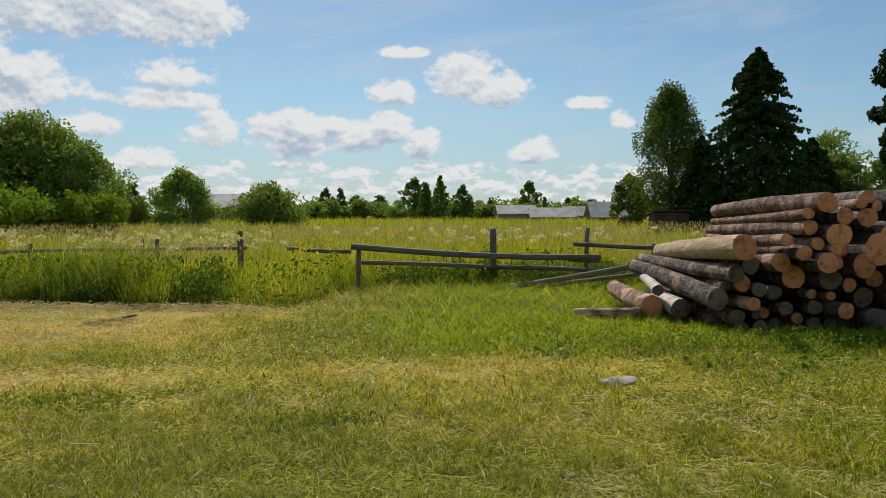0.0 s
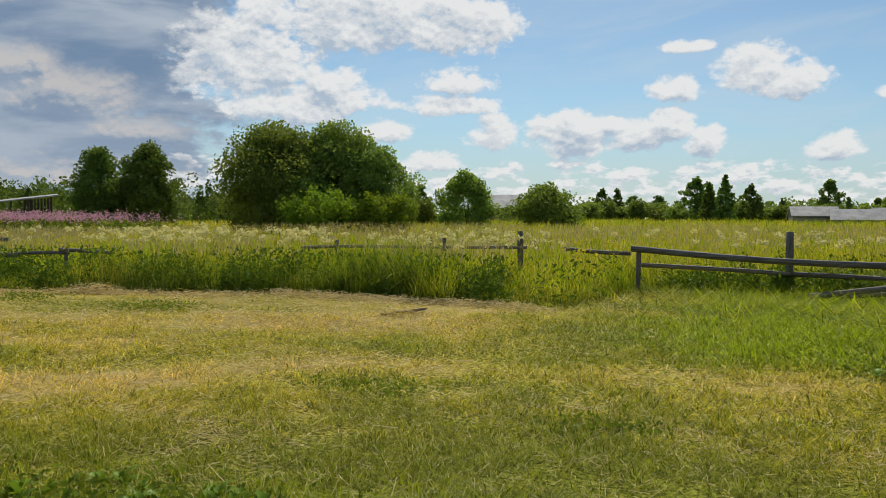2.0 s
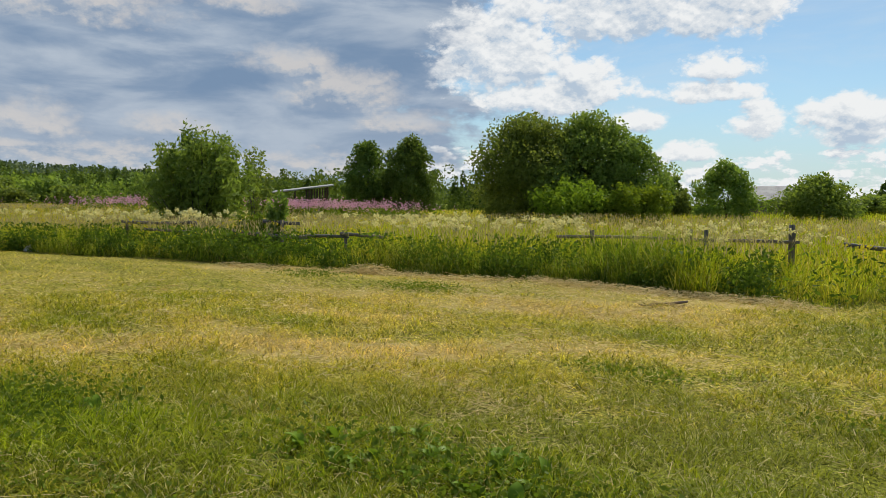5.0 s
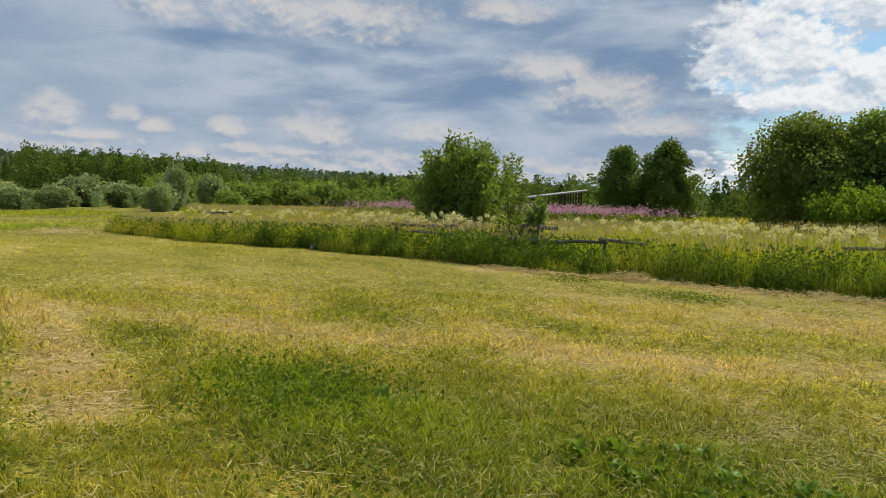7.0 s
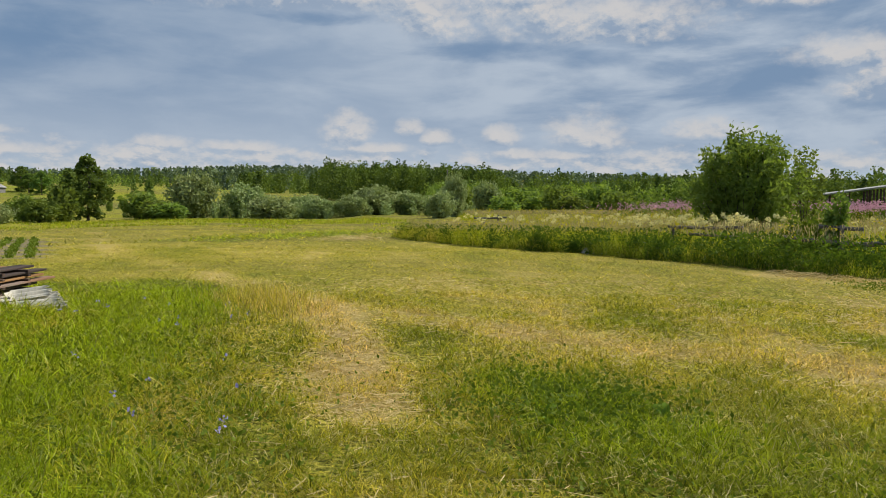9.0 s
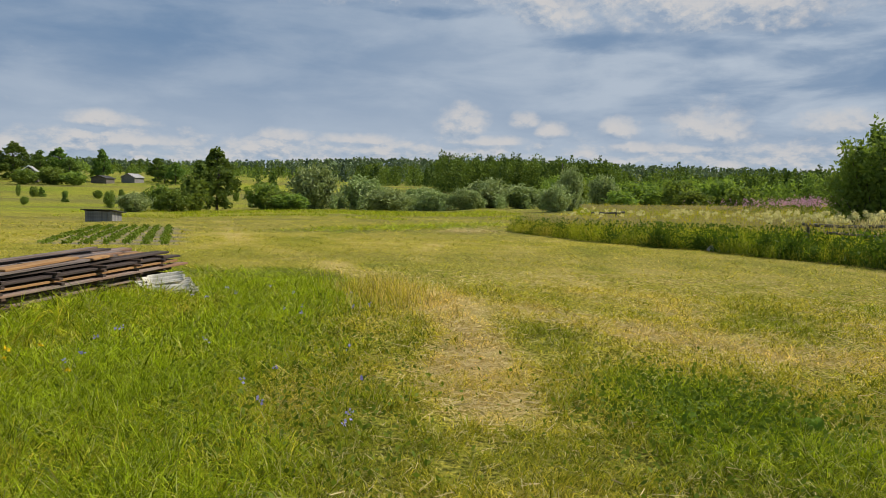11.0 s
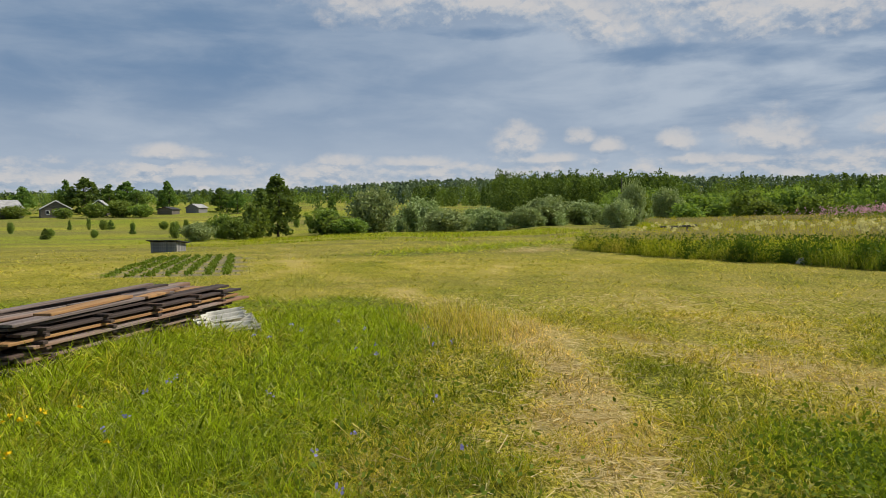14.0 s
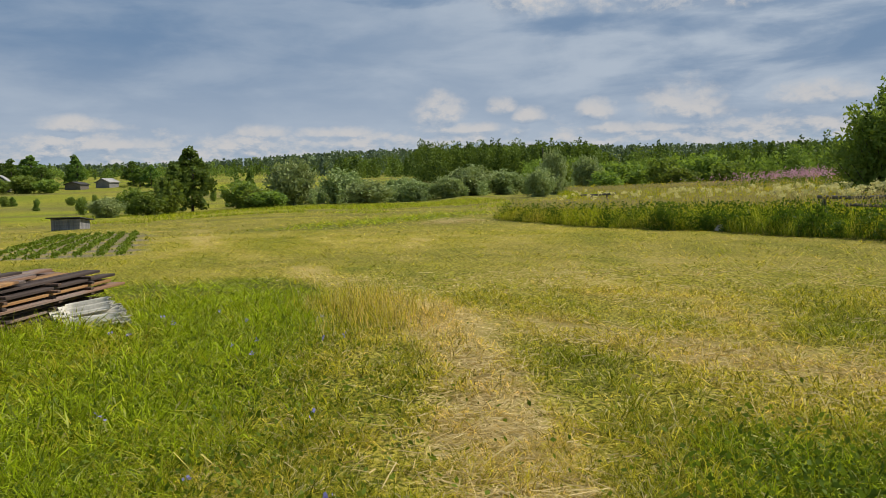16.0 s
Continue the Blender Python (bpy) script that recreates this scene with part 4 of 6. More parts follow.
def wavy_sheet(length, width, seed):
    """A corrugated sheet with thickness, a little broken at one end."""
    rng = np.random.default_rng(seed)
    nx, ny = 48, 6
    x = np.linspace(-width / 2, width / 2, nx)
    y = np.linspace(0, length, ny)
    X, Y = np.meshgrid(x, y, indexing="ij")
    Y = Y + (Y > length * .9) * rng.normal(0, .03, X.shape)
    Z = .030 * np.cos(X * 2 * np.pi / .15)
    top = np.stack([X, Y, Z + .005], -1).reshape(-1, 3)
    low = np.stack([X, Y, Z - .005], -1).reshape(-1, 3)
    i, j = np.meshgrid(np.arange(nx - 1), np.arange(ny - 1), indexing="ij")
    f = np.stack([i * ny + j, (i + 1) * ny + j, (i + 1) * ny + j + 1, i * ny + j + 1], -1).reshape(-1, 4)
    n = nx * ny
    rim = [k * ny for k in range(nx)] + [(nx - 1) * ny + k for k in range(1, ny)] + [k * ny + ny - 1 for k in range(nx - 2, -1, -1)] + list(range(ny - 2, 0, -1))
    side = [(rim[k], rim[(k + 1) % len(rim)], rim[(k + 1) % len(rim)] + n, rim[k] + n) for k in range(len(rim))]
    return mesh_from("sheet", np.concatenate([top, low]), np.concatenate([f, f[:, ::-1] + n, np.array(side)]), SLATE, True)


def sheet_pile():
    root = thing("sheet_pile", Matrix.Translation((-11.4, -2.82, .04)), label="heap of pale corrugated roofing sheets by the boards", category="roofing sheets")
    for i, (x, y, z, rx, ry, rz, ln, w) in enumerate([(.02, -.26, .04, 1, 3, 28, .70, .66), (.0, -.24, .075, 2, 5, 20, .68, .62), (-.02, -.24, .11, 3, 8, 34, .62, .58), (-.05, -.22, .14, 4, 10, 16, .58, .50),
                                                      (-.10, -.2, .17, 6, 13, 40, .52, .42), (-.14, -.2, .19, 8, 14, 14, .44, .36)]):
        part("sheet", wavy_sheet(ln, w, i), root, m=pose(x, y, z, rx, ry, rz))


sheet_pile()


# ---------------------------------------------------------------- houses and sheds
def gabled(name, x, y, size, wall_h, roof_h, turn, wall_mat, roof_mat, label, windows=2, category="house", eave=0.4, sink=0.3):
    """A small gabled building: long side along its x axis, windows in the gable that faces -y."""
    w, d = size
    g = float(land(x, y)) - sink - (.2 if y > 90 else 0)
    root = thing(name, pose(x, y, g, 0, 0, turn), label=label, category=category)
    bm = bmesh.new()
    out = [(-w / 2, 0), (w / 2, 0), (w / 2, wall_h), (0, wall_h + roof_h), (-w / 2, wall_h)]
    a = [bm.verts.new((px, -d / 2, pz)) for px, pz in out]
    b = [bm.verts.new((px, d / 2, pz)) for px, pz in out]
    bm.faces.new(a)
    bm.faces.new(b)
    for i in range(5):
        if i not in (2, 3):
            j = (i + 1) % 5
            bm.faces.new((a[i], a[j], b[j], b[i]))
    part("wall", bm_mesh("wall", bm, wall_mat), root)
    slope = math.atan2(roof_h, w / 2)
    run = math.hypot(w / 2, roof_h) + eave
    for side in (-1, 1):
        me = box_mesh("roof", (run, d + 2 * eave, .12), roof_mat, 0.02, (run / 2, 0, 0.07))
        part("roof", me, root, m=Matrix.Translation((0, 0, wall_h + roof_h)) @ pose(0, 0, 0, 0, math.degrees(slope), 0) if side > 0 else Matrix.Translation((0, 0, wall_h + roof_h)) @ pose(0, 0, 0, 0, 0, 180) @ pose(0, 0, 0, 0, math.degrees(slope), 0))
    if windows:
        for side in (-1, 1):
            me = box_mesh("fascia", (run, .06, .26), WHITE, 0.01, (run / 2, 0, 0))
            flip = 0 if side > 0 else 180
            part("fascia", me, root, m=Matrix.Translation((0, -d / 2 - eave - .04 if side > 0 else -d / 2 - eave - .11, wall_h + roof_h)) @ pose(0, 0, 0, 0, 0, flip) @ pose(0, 0, 0, 0, math.degrees(slope), 0))
    for i in range(windows):
        wx = (i + .5) / windows * w * .8 - w * .4
        win = part("window", box_mesh("window", (.9, .06, 1.1), GLASS, 0.01), root, m=pose(wx, -d / 2 - .02, wall_h * .58))
        for sx in (-.48, .48):
            part("frame", box_mesh("frame", (.1, .08, 1.25), WHITE, 0.01, (sx, -.02, 0)), win)
        for sz in (-.58, .58):
            part("frame", box_mesh("frame", (.86, .08, .1), WHITE, 0.01, (0, -.02, sz)), win)
    return root


def chimney(root, x, y, z):
    part("chimney", box_mesh("chimney", (.5, .5, 1.0), STONE, 0.03, (0, 0, .5)), root, m=pose(x, y, z))


h = gabled("house", -247.4, -112.8, (8.4, 9), 2.9, 2.4, 118, LOG_WALL, ROOFING, "grey log house with pale gable roof on the far slope", 3)
chimney(h, 1.2, 2, 4.4)
gabled("house", -241.3, -126, (9, 9), 3.2, 2.6, 50, LOG_WALL, ROOFING, "dark log house with pale roof across the valley", 2)
h = gabled("house", -257.1, -102.8, (5, 7), 3.2, 2.0, 104, LOG_WALL, ROOFING, "small dark log house among bushes on the far slope", 1)
gabled("barn", -271.5, -76.1, (5, 5), 2.0, 1.2, 70, SHED_WOOD, ROOFING, "pale barn with grey roof on the far slope", 0, "barn")
gabled("barn", -261.2, -82.4, (5.6, 4), 1.9, .8, 70, LOG_WALL, TARPAPER, "low dark barn under tall trees", 0, "barn")
h = gabled("house", -26.3, 99, (8, 5), 2.4, 1.7, 90, LOG_WALL, ROOFING, "grey-roofed house behind the bushes", 2)


def lean_to(name, x, y, size, front, back, turn, roof_mat, label, open_front=False, overhang=.25, boards=9, category="shed", wood=SHED_WOOD):
    """A plank shed with a roof of one slope, higher at its front (-y side)."""
    w, d = size
    g = float(land(x, y)) - .1
    root = thing(name, pose(x, y, g, 0, 0, turn), label=label, category=category)
    step = w / boards
    plank = [box_mesh("board", (step * .94, .035, 1), wood, 0.004, (0, 0, .5)) for _ in range(2)]
    for i in range(boards):
        px = -w / 2 + (i + .5) * step
        if not (open_front and i % 2):
            part("board", plank[i % 2], root, m=pose(px, -d / 2, 0) @ Matrix.Diagonal((1, 1, front - random.uniform(0, .05), 1)))
        part("board", plank[i % 2], root, m=pose(px, d / 2, 0) @ Matrix.Diagonal((1, 1, back, 1)))
    nd = max(2, int(d / step))
    for side in (-1, 1):
        for i in range(nd):
            u = (i + .5) / nd
            part("board", plank[0], root, m=pose(side * w / 2, -d / 2 + u * d, 0, 0, 0, 90) @ Matrix.Diagonal((d / nd / step, 1, front + (back - front) * u, 1)))
    tilt = math.degrees(math.atan2(back - front, d))
    part("roof", box_mesh("roof", (w + 2 * overhang, math.hypot(d, front - back) + 2 * overhang, .07), roof_mat, 0.01), root, m=pose(0, 0, (front + back) / 2 + .06, tilt, 0, 0))
    return root


lean_to("shed", -61.4, -19.3, (2.2, 1.2), .9, .75, 74, TARPAPER, "small silvered plank shed with dark felt roof", boards=12)


def shelter(x, y, size, high, low, turn, label):
    """A pole shelter: a pale sloping roof on dark posts, higher at its -y end, boarded at that end."""
    w, d = size
    root = thing("shelter", pose(x, y, float(land(x, y)) - .1, 0, 0, turn), label=label, category="shed")
    for i in range(4):
        u = i / 3
        for side in (-1, 1):
            me, m = round_timber("post", (side * w / 2, -d / 2 + u * d, 0), (side * w / 2, -d / 2 + u * d, high + (low - high) * u + side * .17), .07, BOARD_DARK, 200 + i)
            part("post", me, root, m=m)
    plank = box_mesh("board", (.16, .03, 1), BOARD_DARK, .004, (0, 0, .5))
    for i in range(9):
        part("board", plank, root, m=pose(-w / 2 + (i + .5) * w / 9, -d / 2, 0) @ Matrix.Diagonal((1, 1, high - .05, 1)))
        part("board", plank, root, m=pose(-w / 2, -d / 2 + i * .26, 0, 0, 0, 90) @ Matrix.Diagonal((1, 1, high - .1 - .045 * i, 1)))
    part("roof", box_mesh("roof", (w + .8, math.hypot(d, high - low) + 1.2, .12), ROOFING, .02), root, m=pose(0, 0, (high + low) / 2 + .1, math.degrees(math.atan2(low - high, d)), -3, 0))


shelter(-59.7, 53.5, (3.2, 4.8), 3.0, 2.3, 138, "pole shelter with pale sheet roof beyond the fireweed")
gabled("shed", 9.9, 104, (5, 5.0), 1.5, 1.1, 92, SHED_WOOD, ROOFING, "grey plank shed with sheet roof at the meadow's end", 0, "shed", .2)
gabled("shed", 14.4, 102, (5, 5.6), 1.1, 1.2, 87, SHED_WOOD, ROOFING, "pale weathered plank shed with grey roof", 0, "shed", .2)
gabled("shed", 18.0, 103.5, (4, 3.6), 1.3, 1.2, 90, SHED_WOOD, ROOFING, "low grey plank shed beside another", 0, "shed", .2)
gabled("barn", 20.6, 95, (4.6, 5), 1.3, 1.7, 90, SHED_WOOD, ROOFING, "barn with ribbed grey sheet roof by the birch", 0, "barn")
gabled("barn", 25.8, 107, (3.4, 4), 2.8, 1.5, 86, SHED_WOOD, ROOFING, "tall narrow barn with grey roof among trees", 0, "barn")
lean_to("shed", 14.8, 51, (2.2, 1.4), 1.7, 1.5, 0, TARPAPER, "small dark plank shed under the birch", False, .15, 8, wood=BOARD_DARK)
me, m = round_timber("utility_pole", (-224.4, 57.8, 0), (-224.4, 57.8, 12.0), .16, FENCE_WOOD, 90)
thing("utility_pole", m, me, label="bare grey wooden utility pole before the woods", category="pole")


# ---------------------------------------------------------------- trees
def leaf_quads(c, size, rng, aspect=1.5, droop=0.0):
    """Small diamond leaves at points c."""
    n = len(c)
    d = rng.normal(size=(n, 3))
    d[:, 2] -= droop
    d /= np.linalg.norm(d, axis=1)[:, None]
    s = np.cross(d, rng.normal(size=(n, 3)))
    s /= np.linalg.norm(s, axis=1)[:, None] + 1e-9
    k = (size * rng.uniform(.6, 1.25, n))[:, None]
    v = np.stack([c - d * k * .5 * aspect, c + s * k * .5, c + d * k * .5 * aspect, c - s * k * .5], 1).reshape(-1, 3)
    return v, np.arange(4 * n).reshape(-1, 4)


def broadleaf_parts(height, radius, leaves, size, seed, base=.12, clumps=70, top=1.0, droop=0.0, weep=0.0, aspect=1.5, stems=1):
    """Vertices for a crown of leafy clumps and a trunk with limbs."""
    rng = np.random.default_rng(seed)
    z = base + (1 - base) * rng.beta(1.5, 1.35, clumps)
    prof = np.sin(np.pi * np.clip((z - base) / (1 - base), .04, .97) ** top) ** .7
    a = rng.uniform(0, 2 * np.pi, clumps)
    rr = np.sqrt(rng.uniform(.12, 1.0, clumps)) * prof * rng.uniform(.72, 1.12, clumps)
    cen = np.stack([np.cos(a) * rr * radius, np.sin(a) * rr * radius, z * height], 1)
    cr = radius * rng.uniform(.16, .34, clumps)
    pick = rng.integers(0, clumps, leaves)
    off = rng.normal(size=(leaves, 3))
    off *= (rng.uniform(.25, 1.0, leaves) ** .5 / np.linalg.norm(off, axis=1))[:, None]
    pts = cen[pick] + off * cr[pick][:, None] * (1, 1, .85 + weep)
    pts[:, 2] -= weep * cr[pick] * rng.uniform(0, 1.6, leaves)
    pts[:, 2] = np.maximum(pts[:, 2], height * base * .4)
    lv, lf = leaf_quads(pts, size, rng, aspect, droop)
    segs = []
    for st in range(stems):
        lean = rng.normal(0, .05 + .10 * (stems > 1), 2) * height
        knots = [np.array((lean[0] * t * t + (st * .05), lean[1] * t * t, height * t * .9)) for t in np.linspace(0, 1, 6)]
        r0 = height * .022 / math.sqrt(stems)
        for i in range(5):
            segs.append((knots[i], knots[i + 1], r0 * (1 - i * .18), r0 * (1 - (i + 1) * .18)))
        for c in cen[rng.permutation(clumps)[:16]]:
            t = np.clip(c[2] / height * .7, .08, .8)
            root = np.array((lean[0] * t * t, lean[1] * t * t, height * t * .9))
            mid = root * .5 + c * .5 + (0, 0, .03 * height)
            segs += [(root, mid, r0 * .34, r0 * .22), (mid, c, r0 * .22, r0 * .08)]
    tv, tf = tubes(segs, 6)
    return (lv, lf), (tv, tf)


def shoot_parts(height, radius, leaves, size, seed, shoots=90, low=.12, aspect=1.9):
    """A bush of many upright, arching shoots with leaves along them."""
    rng = np.random.default_rng(seed)
    a = rng.uniform(0, 2 * np.pi, shoots)
    k = np.sqrt(rng.uniform(0, 1, shoots))
    top = height * (1 - .34 * k ** 3) * np.where(k > .6, rng.uniform(.40, 1.0, shoots) ** .7, rng.uniform(.78, 1.03, shoots))
    end = np.stack([np.cos(a) * radius * k * rng.uniform(.85, 1.1, shoots), np.sin(a) * radius * k * rng.uniform(.85, 1.1, shoots), top], 1)
    mid = end * (.55, .55, .55) + np.stack([np.cos(a) * radius * .10, np.sin(a) * radius * .10, top * .02], 1)
    foot = np.stack([np.cos(a), np.sin(a), 0 * a], 1) * .10 * radius
    pick = rng.choice(shoots, leaves, p=top / top.sum())
    u = (low + (1 - low) * rng.uniform(0, 1, leaves) ** .75)[:, None]
    p = foot[pick] * (1 - u) ** 2 + 2 * mid[pick] * u * (1 - u) + end[pick] * u * u
    p = p + rng.normal(size=(leaves, 3)) * (radius * (.14 - .10 * u) + size * .5)
    p[:, 2] = np.maximum(p[:, 2], .05)
    segs = []
    for i in range(0, shoots, 3):
        r = height * .007
        segs += [(foot[i], mid[i], r, r * .6), (mid[i], end[i] * .97, r * .6, r * .15)]
    return leaf_quads(p, size, rng, aspect, -.35), tubes(segs, 5)


def bush(name, x, y, height, radius, leaves, size, seed, mat, label, category="bush", **kw):
    crown, stems = shoot_parts(height, radius, leaves, size, seed, **kw)
    root = thing(name, pose(x, y, float(land(x, y)) - .05), label=label, category=category)
    part("trunk", mesh_from("trunk", *stems, TRUNK, True), root)
    part("crown", mesh_from("crown", *crown, mat), root)
    return root


def tree(name, x, y, height, radius, leaves, size, seed, mat, label, bark=TRUNK, turn=0.0, category="tree", **kw):
    crown, trunk = broadleaf_parts(height, radius, leaves, size, seed, **kw)
    root = thing(name, pose(x, y, float(land(x, y)) - .05, 0, 0, turn), label=label, category=category)
    part("trunk", mesh_from("trunk", *trunk, bark, True), root)
    part("crown", mesh_from("crown", *crown, mat), root)
    return root


def spruce_parts(height, radius, seed, levels=44, per=20, quads=34, size=.26):
    rng = np.random.default_rng(seed)
    pts, segs = [], [((0, 0, 0), (0, 0, height * .55), height * .02, height * .012), ((0, 0, height * .55), (0, 0, height), height * .012, .01)]
    for lv in range(levels):
        t = lv / (levels - 1)
        z = height * (.05 + .93 * t)
        reach = radius * (1 - t) ** .66 * (1 - .35 * max(0, .12 - t) / .12) + .12
        for k in range(max(5, int(per * (1 - t * .55)))):
            a = rng.uniform(0, 2 * np.pi)
            ln = reach * rng.uniform(.70, 1.15)
            u = rng.uniform(.12, 1.0, quads) ** .75
            side = rng.normal(0, .10, quads) * ln * (1 - u * .5)
            dr = -.28 * ln * u * u + .10 * ln * u
            px = np.cos(a) * ln * u - np.sin(a) * side
            py = np.sin(a) * ln * u + np.cos(a) * side
            pts.append(np.stack([px, py, z + dr - np.abs(rng.normal(0, .10, quads)) - abs(side) * .2], 1))
            if k % 3 == 0:
                segs.append(((0, 0, z), (np.cos(a) * ln * .8, np.sin(a) * ln * .8, z - .1 * ln), .03, .01))
    c = np.concatenate(pts)
    c[:, 2] = np.maximum(c[:, 2], .1)
    return leaf_quads(c, size, rng, 1.9, .5), tubes(segs, 5)


def spruce(name, x, y, height, radius, seed, label, mat=NEEDLE, **kw):
    crown, trunk = spruce_parts(height, radius, seed, **kw)
    root = thing(name, pose(x, y, float(land(x, y)) - .05), label=label, category="tree")
    part("trunk", mesh_from("trunk", *trunk, TRUNK, True), root)
    part("crown", mesh_from("crown", *crown, mat), root)
    return root


# north: behind the logs
spruce("spruce_tree", 20.6, 51.1, 12.5, 5.0, 3, "tall dense dark spruce behind the log pile", quads=50, size=.18)
tree("birch_tree", 16.3, 55.7, 10.4, 2.7, 34000, .115, 5, LEAF_DEEP, "tall drooping birch beside the dark spruce", base=.10, clumps=190, weep=.5, top=.85)
spruce("spruce_tree", 17.8, 53.5, 6.8, 2.6, 6, "smaller dark spruce at the foot of the tall one", levels=30, per=16, quads=24)
tree("bush", 15.0, 62.3, 4.4, 1.6, 6000, .17, 7, LEAF_DEEP, "green bush beside the grey barns", base=.02, category="bush")
tree("birch_tree", 32.4, 64.4, 8.2, 2.8, 7000, .16, 8, LEAF_MID, "thin-crowned young birch behind the logs", base=.15, clumps=120)
tree("alder_tree", 29.2, 58.0, 5.6, 2.6, 6000, .22, 9, LEAF_DEEP, "low dark alder behind the log pile", base=.02)
tree("alder_tree", 36, 62, 6.0, 3.0, 6000, .22, 10, LEAF_DEEP, "dark alder at the edge of the trees", base=.02)
spruce("spruce_tree", 24.8, 52.5, 6.6, 3.0, 81, "low dark spruce beside the tall one", levels=30, per=16, quads=24)
spruce("spruce_tree", 20.4, 47.8, 3.8, 2.6, 82, "young dark spruce before the tall one", levels=22, per=16, quads=22)
tree("pine_tree", 22.3, 35.6, 12.2, 2.4, 15000, .20, 11, NEEDLE, "tall dark pine with ragged tiers of branches", base=.16, clumps=64, top=.8)
# north-west: the meadow's far side
tree("alder_bush", -29.6, 47.9, 7.5, 4.8, 38000, .145, 12, LEAF_MID, "large spreading alder bush in the meadow", category="bush", base=.02, clumps=150, top=.72, stems=4)
tree("alder_bush", -26.2, 50.0, 7.4, 4.8, 38000, .145, 13, LEAF_MID, "large alder bush with several stems", category="bush", base=.02, clumps=150, top=.72, stems=4)
tree("alder_bush", -22.4, 49.1, 5.9, 2.9, 16000, .13, 14, LEAF_MID, "alder bush with a loose airy crown", category="bush", base=.02, clumps=80, top=.7, stems=3)
bush("bird_cherry_bush", -24.4, 44.6, 3.2, 3.2, 15000, .12, 15, LEAF_LIGHT, "low light green bush before the alders", shoots=90)
bush("bird_cherry_bush", -20.6, 45.9, 3.0, 2.3, 9000, .12, 16, LEAF_LIGHT, "low yellow-green bush in the meadow", shoots=60)
tree("willow_bush", -22.5, 68.5, 5.0, 3.0, 11000, .17, 17, LEAF_MID, "green willow bush with an open top", category="bush", base=.02, clumps=90, top=.6, stems=4)
tree("willow_bush", -15.4, 70.4, 3.6, 3.5, 11000, .17, 18, LEAF_MID, "broad low willow bush by the house", category="bush", base=.02, clumps=90, top=.65, stems=4)
tree("aspen_tree", -59.3, 62.4, 7.7, 3.0, 17000, .19, 19, LEAF_DEEP, "dense dark green aspen in the meadow", base=.0, clumps=170, top=.72)
tree("aspen_tree", -54.6, 64.0, 8.0, 3.1, 17000, .19, 20, LEAF_DEEP, "round dark green aspen beside its twin", base=.0, clumps=170, top=.75)
bush("willow_tree", -28.2, 19.4, 4.7, 2.35, 19000, .085, 21, LEAF_MID, "bushy upright willow above the flowering fence", "tree", shoots=120, low=.14, aspect=2.8)
bush("birch_sapling", -33.0, 26.2, 5.0, .9, 1500, .11, 22, LEAF_MID, "slender young birch behind the willow", "sapling", shoots=18, low=.22)
bush("sapling", -17.8, 14.8, 2.05, .32, 900, .085, 23, LEAF_MID, "small leafy sapling at the broken fence", "sapling", shoots=9)
bush("shrub", -19.0, 14.9, 1.35, .9, 3200, .085, 24, HERB, "dark green shrub growing through the broken fence", "shrub", shoots=50)

# a leafless tree among the valley hedge
bare = broadleaf_parts(6.2, 1.5, 8, .1, 36, base=.2, clumps=40, stems=3)[1]
dead = thing("dead_tree", pose(-109.4, -22.2, float(land(-109.4, -22.2)) - .05), label="bare grey dead tree in the valley hedge", category="tree")
part("trunk", mesh_from("trunk", *bare, SHED_WOOD, True), dead)

# patterns for the far trees, each placed once and then copied
far_round = tree("far_tree", -40.9, 104.4, 5.4, 1.6, 3600, .20, 31, LEAF_DEEP, "distant dark green tree at the meadow's end", base=.0, clumps=80, top=.75)
far_bush = bush("far_bush", -29.0, 74.7, 2.9, 1.5, 2000, .195, 32, LEAF_MID, "distant rounded green bush", shoots=40)
far_silver = bush("silver_willow", -116.7, -7.0, 6.5, 3.8, 5600, .30, 33, LEAF_SILVER, "rounded silver-grey willow in the valley", shoots=80, low=.05)
far_spruce = spruce("far_spruce", -.1, 112.1, 6.6, 1.9, 34, "young spruce at the meadow's end", levels=20, per=10, quads=12, size=.32, mat=LEAF_DEEP)


def again(pattern, h0, r0, x, y, h, r, label="", sink=0.05):
    q = copy_thing(pattern, pose(x, y, float(land(x, y)) - sink, 0, 0, random.uniform(0, 360)) @ Matrix.Diagonal((r / r0, r / r0, h / h0, 1)))
    return tagged(q, label=label, group="distant trees")


for x, y, h, r in [(-41.8, 101.9, 5.6, 1.4), (-20.3, 138.6, 6.2, 1.7), (-18.2, 140.9, 6.2, 1.5), (-4.0, 120.0, 7.0, 2.4), (-2.6, 122.5, 6.4, 1.8), (3.7, 130.1, 6.4, 1.7), (16.8, 149.2, 7.8, 2.3),
                   (27.2, 167.9, 5.2, 1.5), (31.9, 167.1, 4.8, 1.8), (-12.0, 152, 5.2, 2.6), (-17, 158, 5.4, 2.8)]:
    again(far_round, 5.4, 1.6, x, y, h - .5, r)
for x, y, h, r in [(-110.2, -19.8, 8.3, 2.8), (-107.0, -21.5, 6.4, 2.2), (-264.6, -111, 11.8, 5.8), (-268, -104, 9.5, 3.4), (-274.1, -100.3, 10.4, 5.0), (-273.5, -86.7, 10.4, 3.0), (-270, -85, 9.4, 2.8), (-276.1, -122.2, 11, 2.8), (-258, -128, 9, 4),
                   (-266, -94, 7, 3.5), (-280, -70, 8, 4), (-272, -66, 6, 3), (-262, -60, 7, 3)]:
    again(far_round, 5.4, 1.6, x, y, h, r, "dark green tree across the valley")
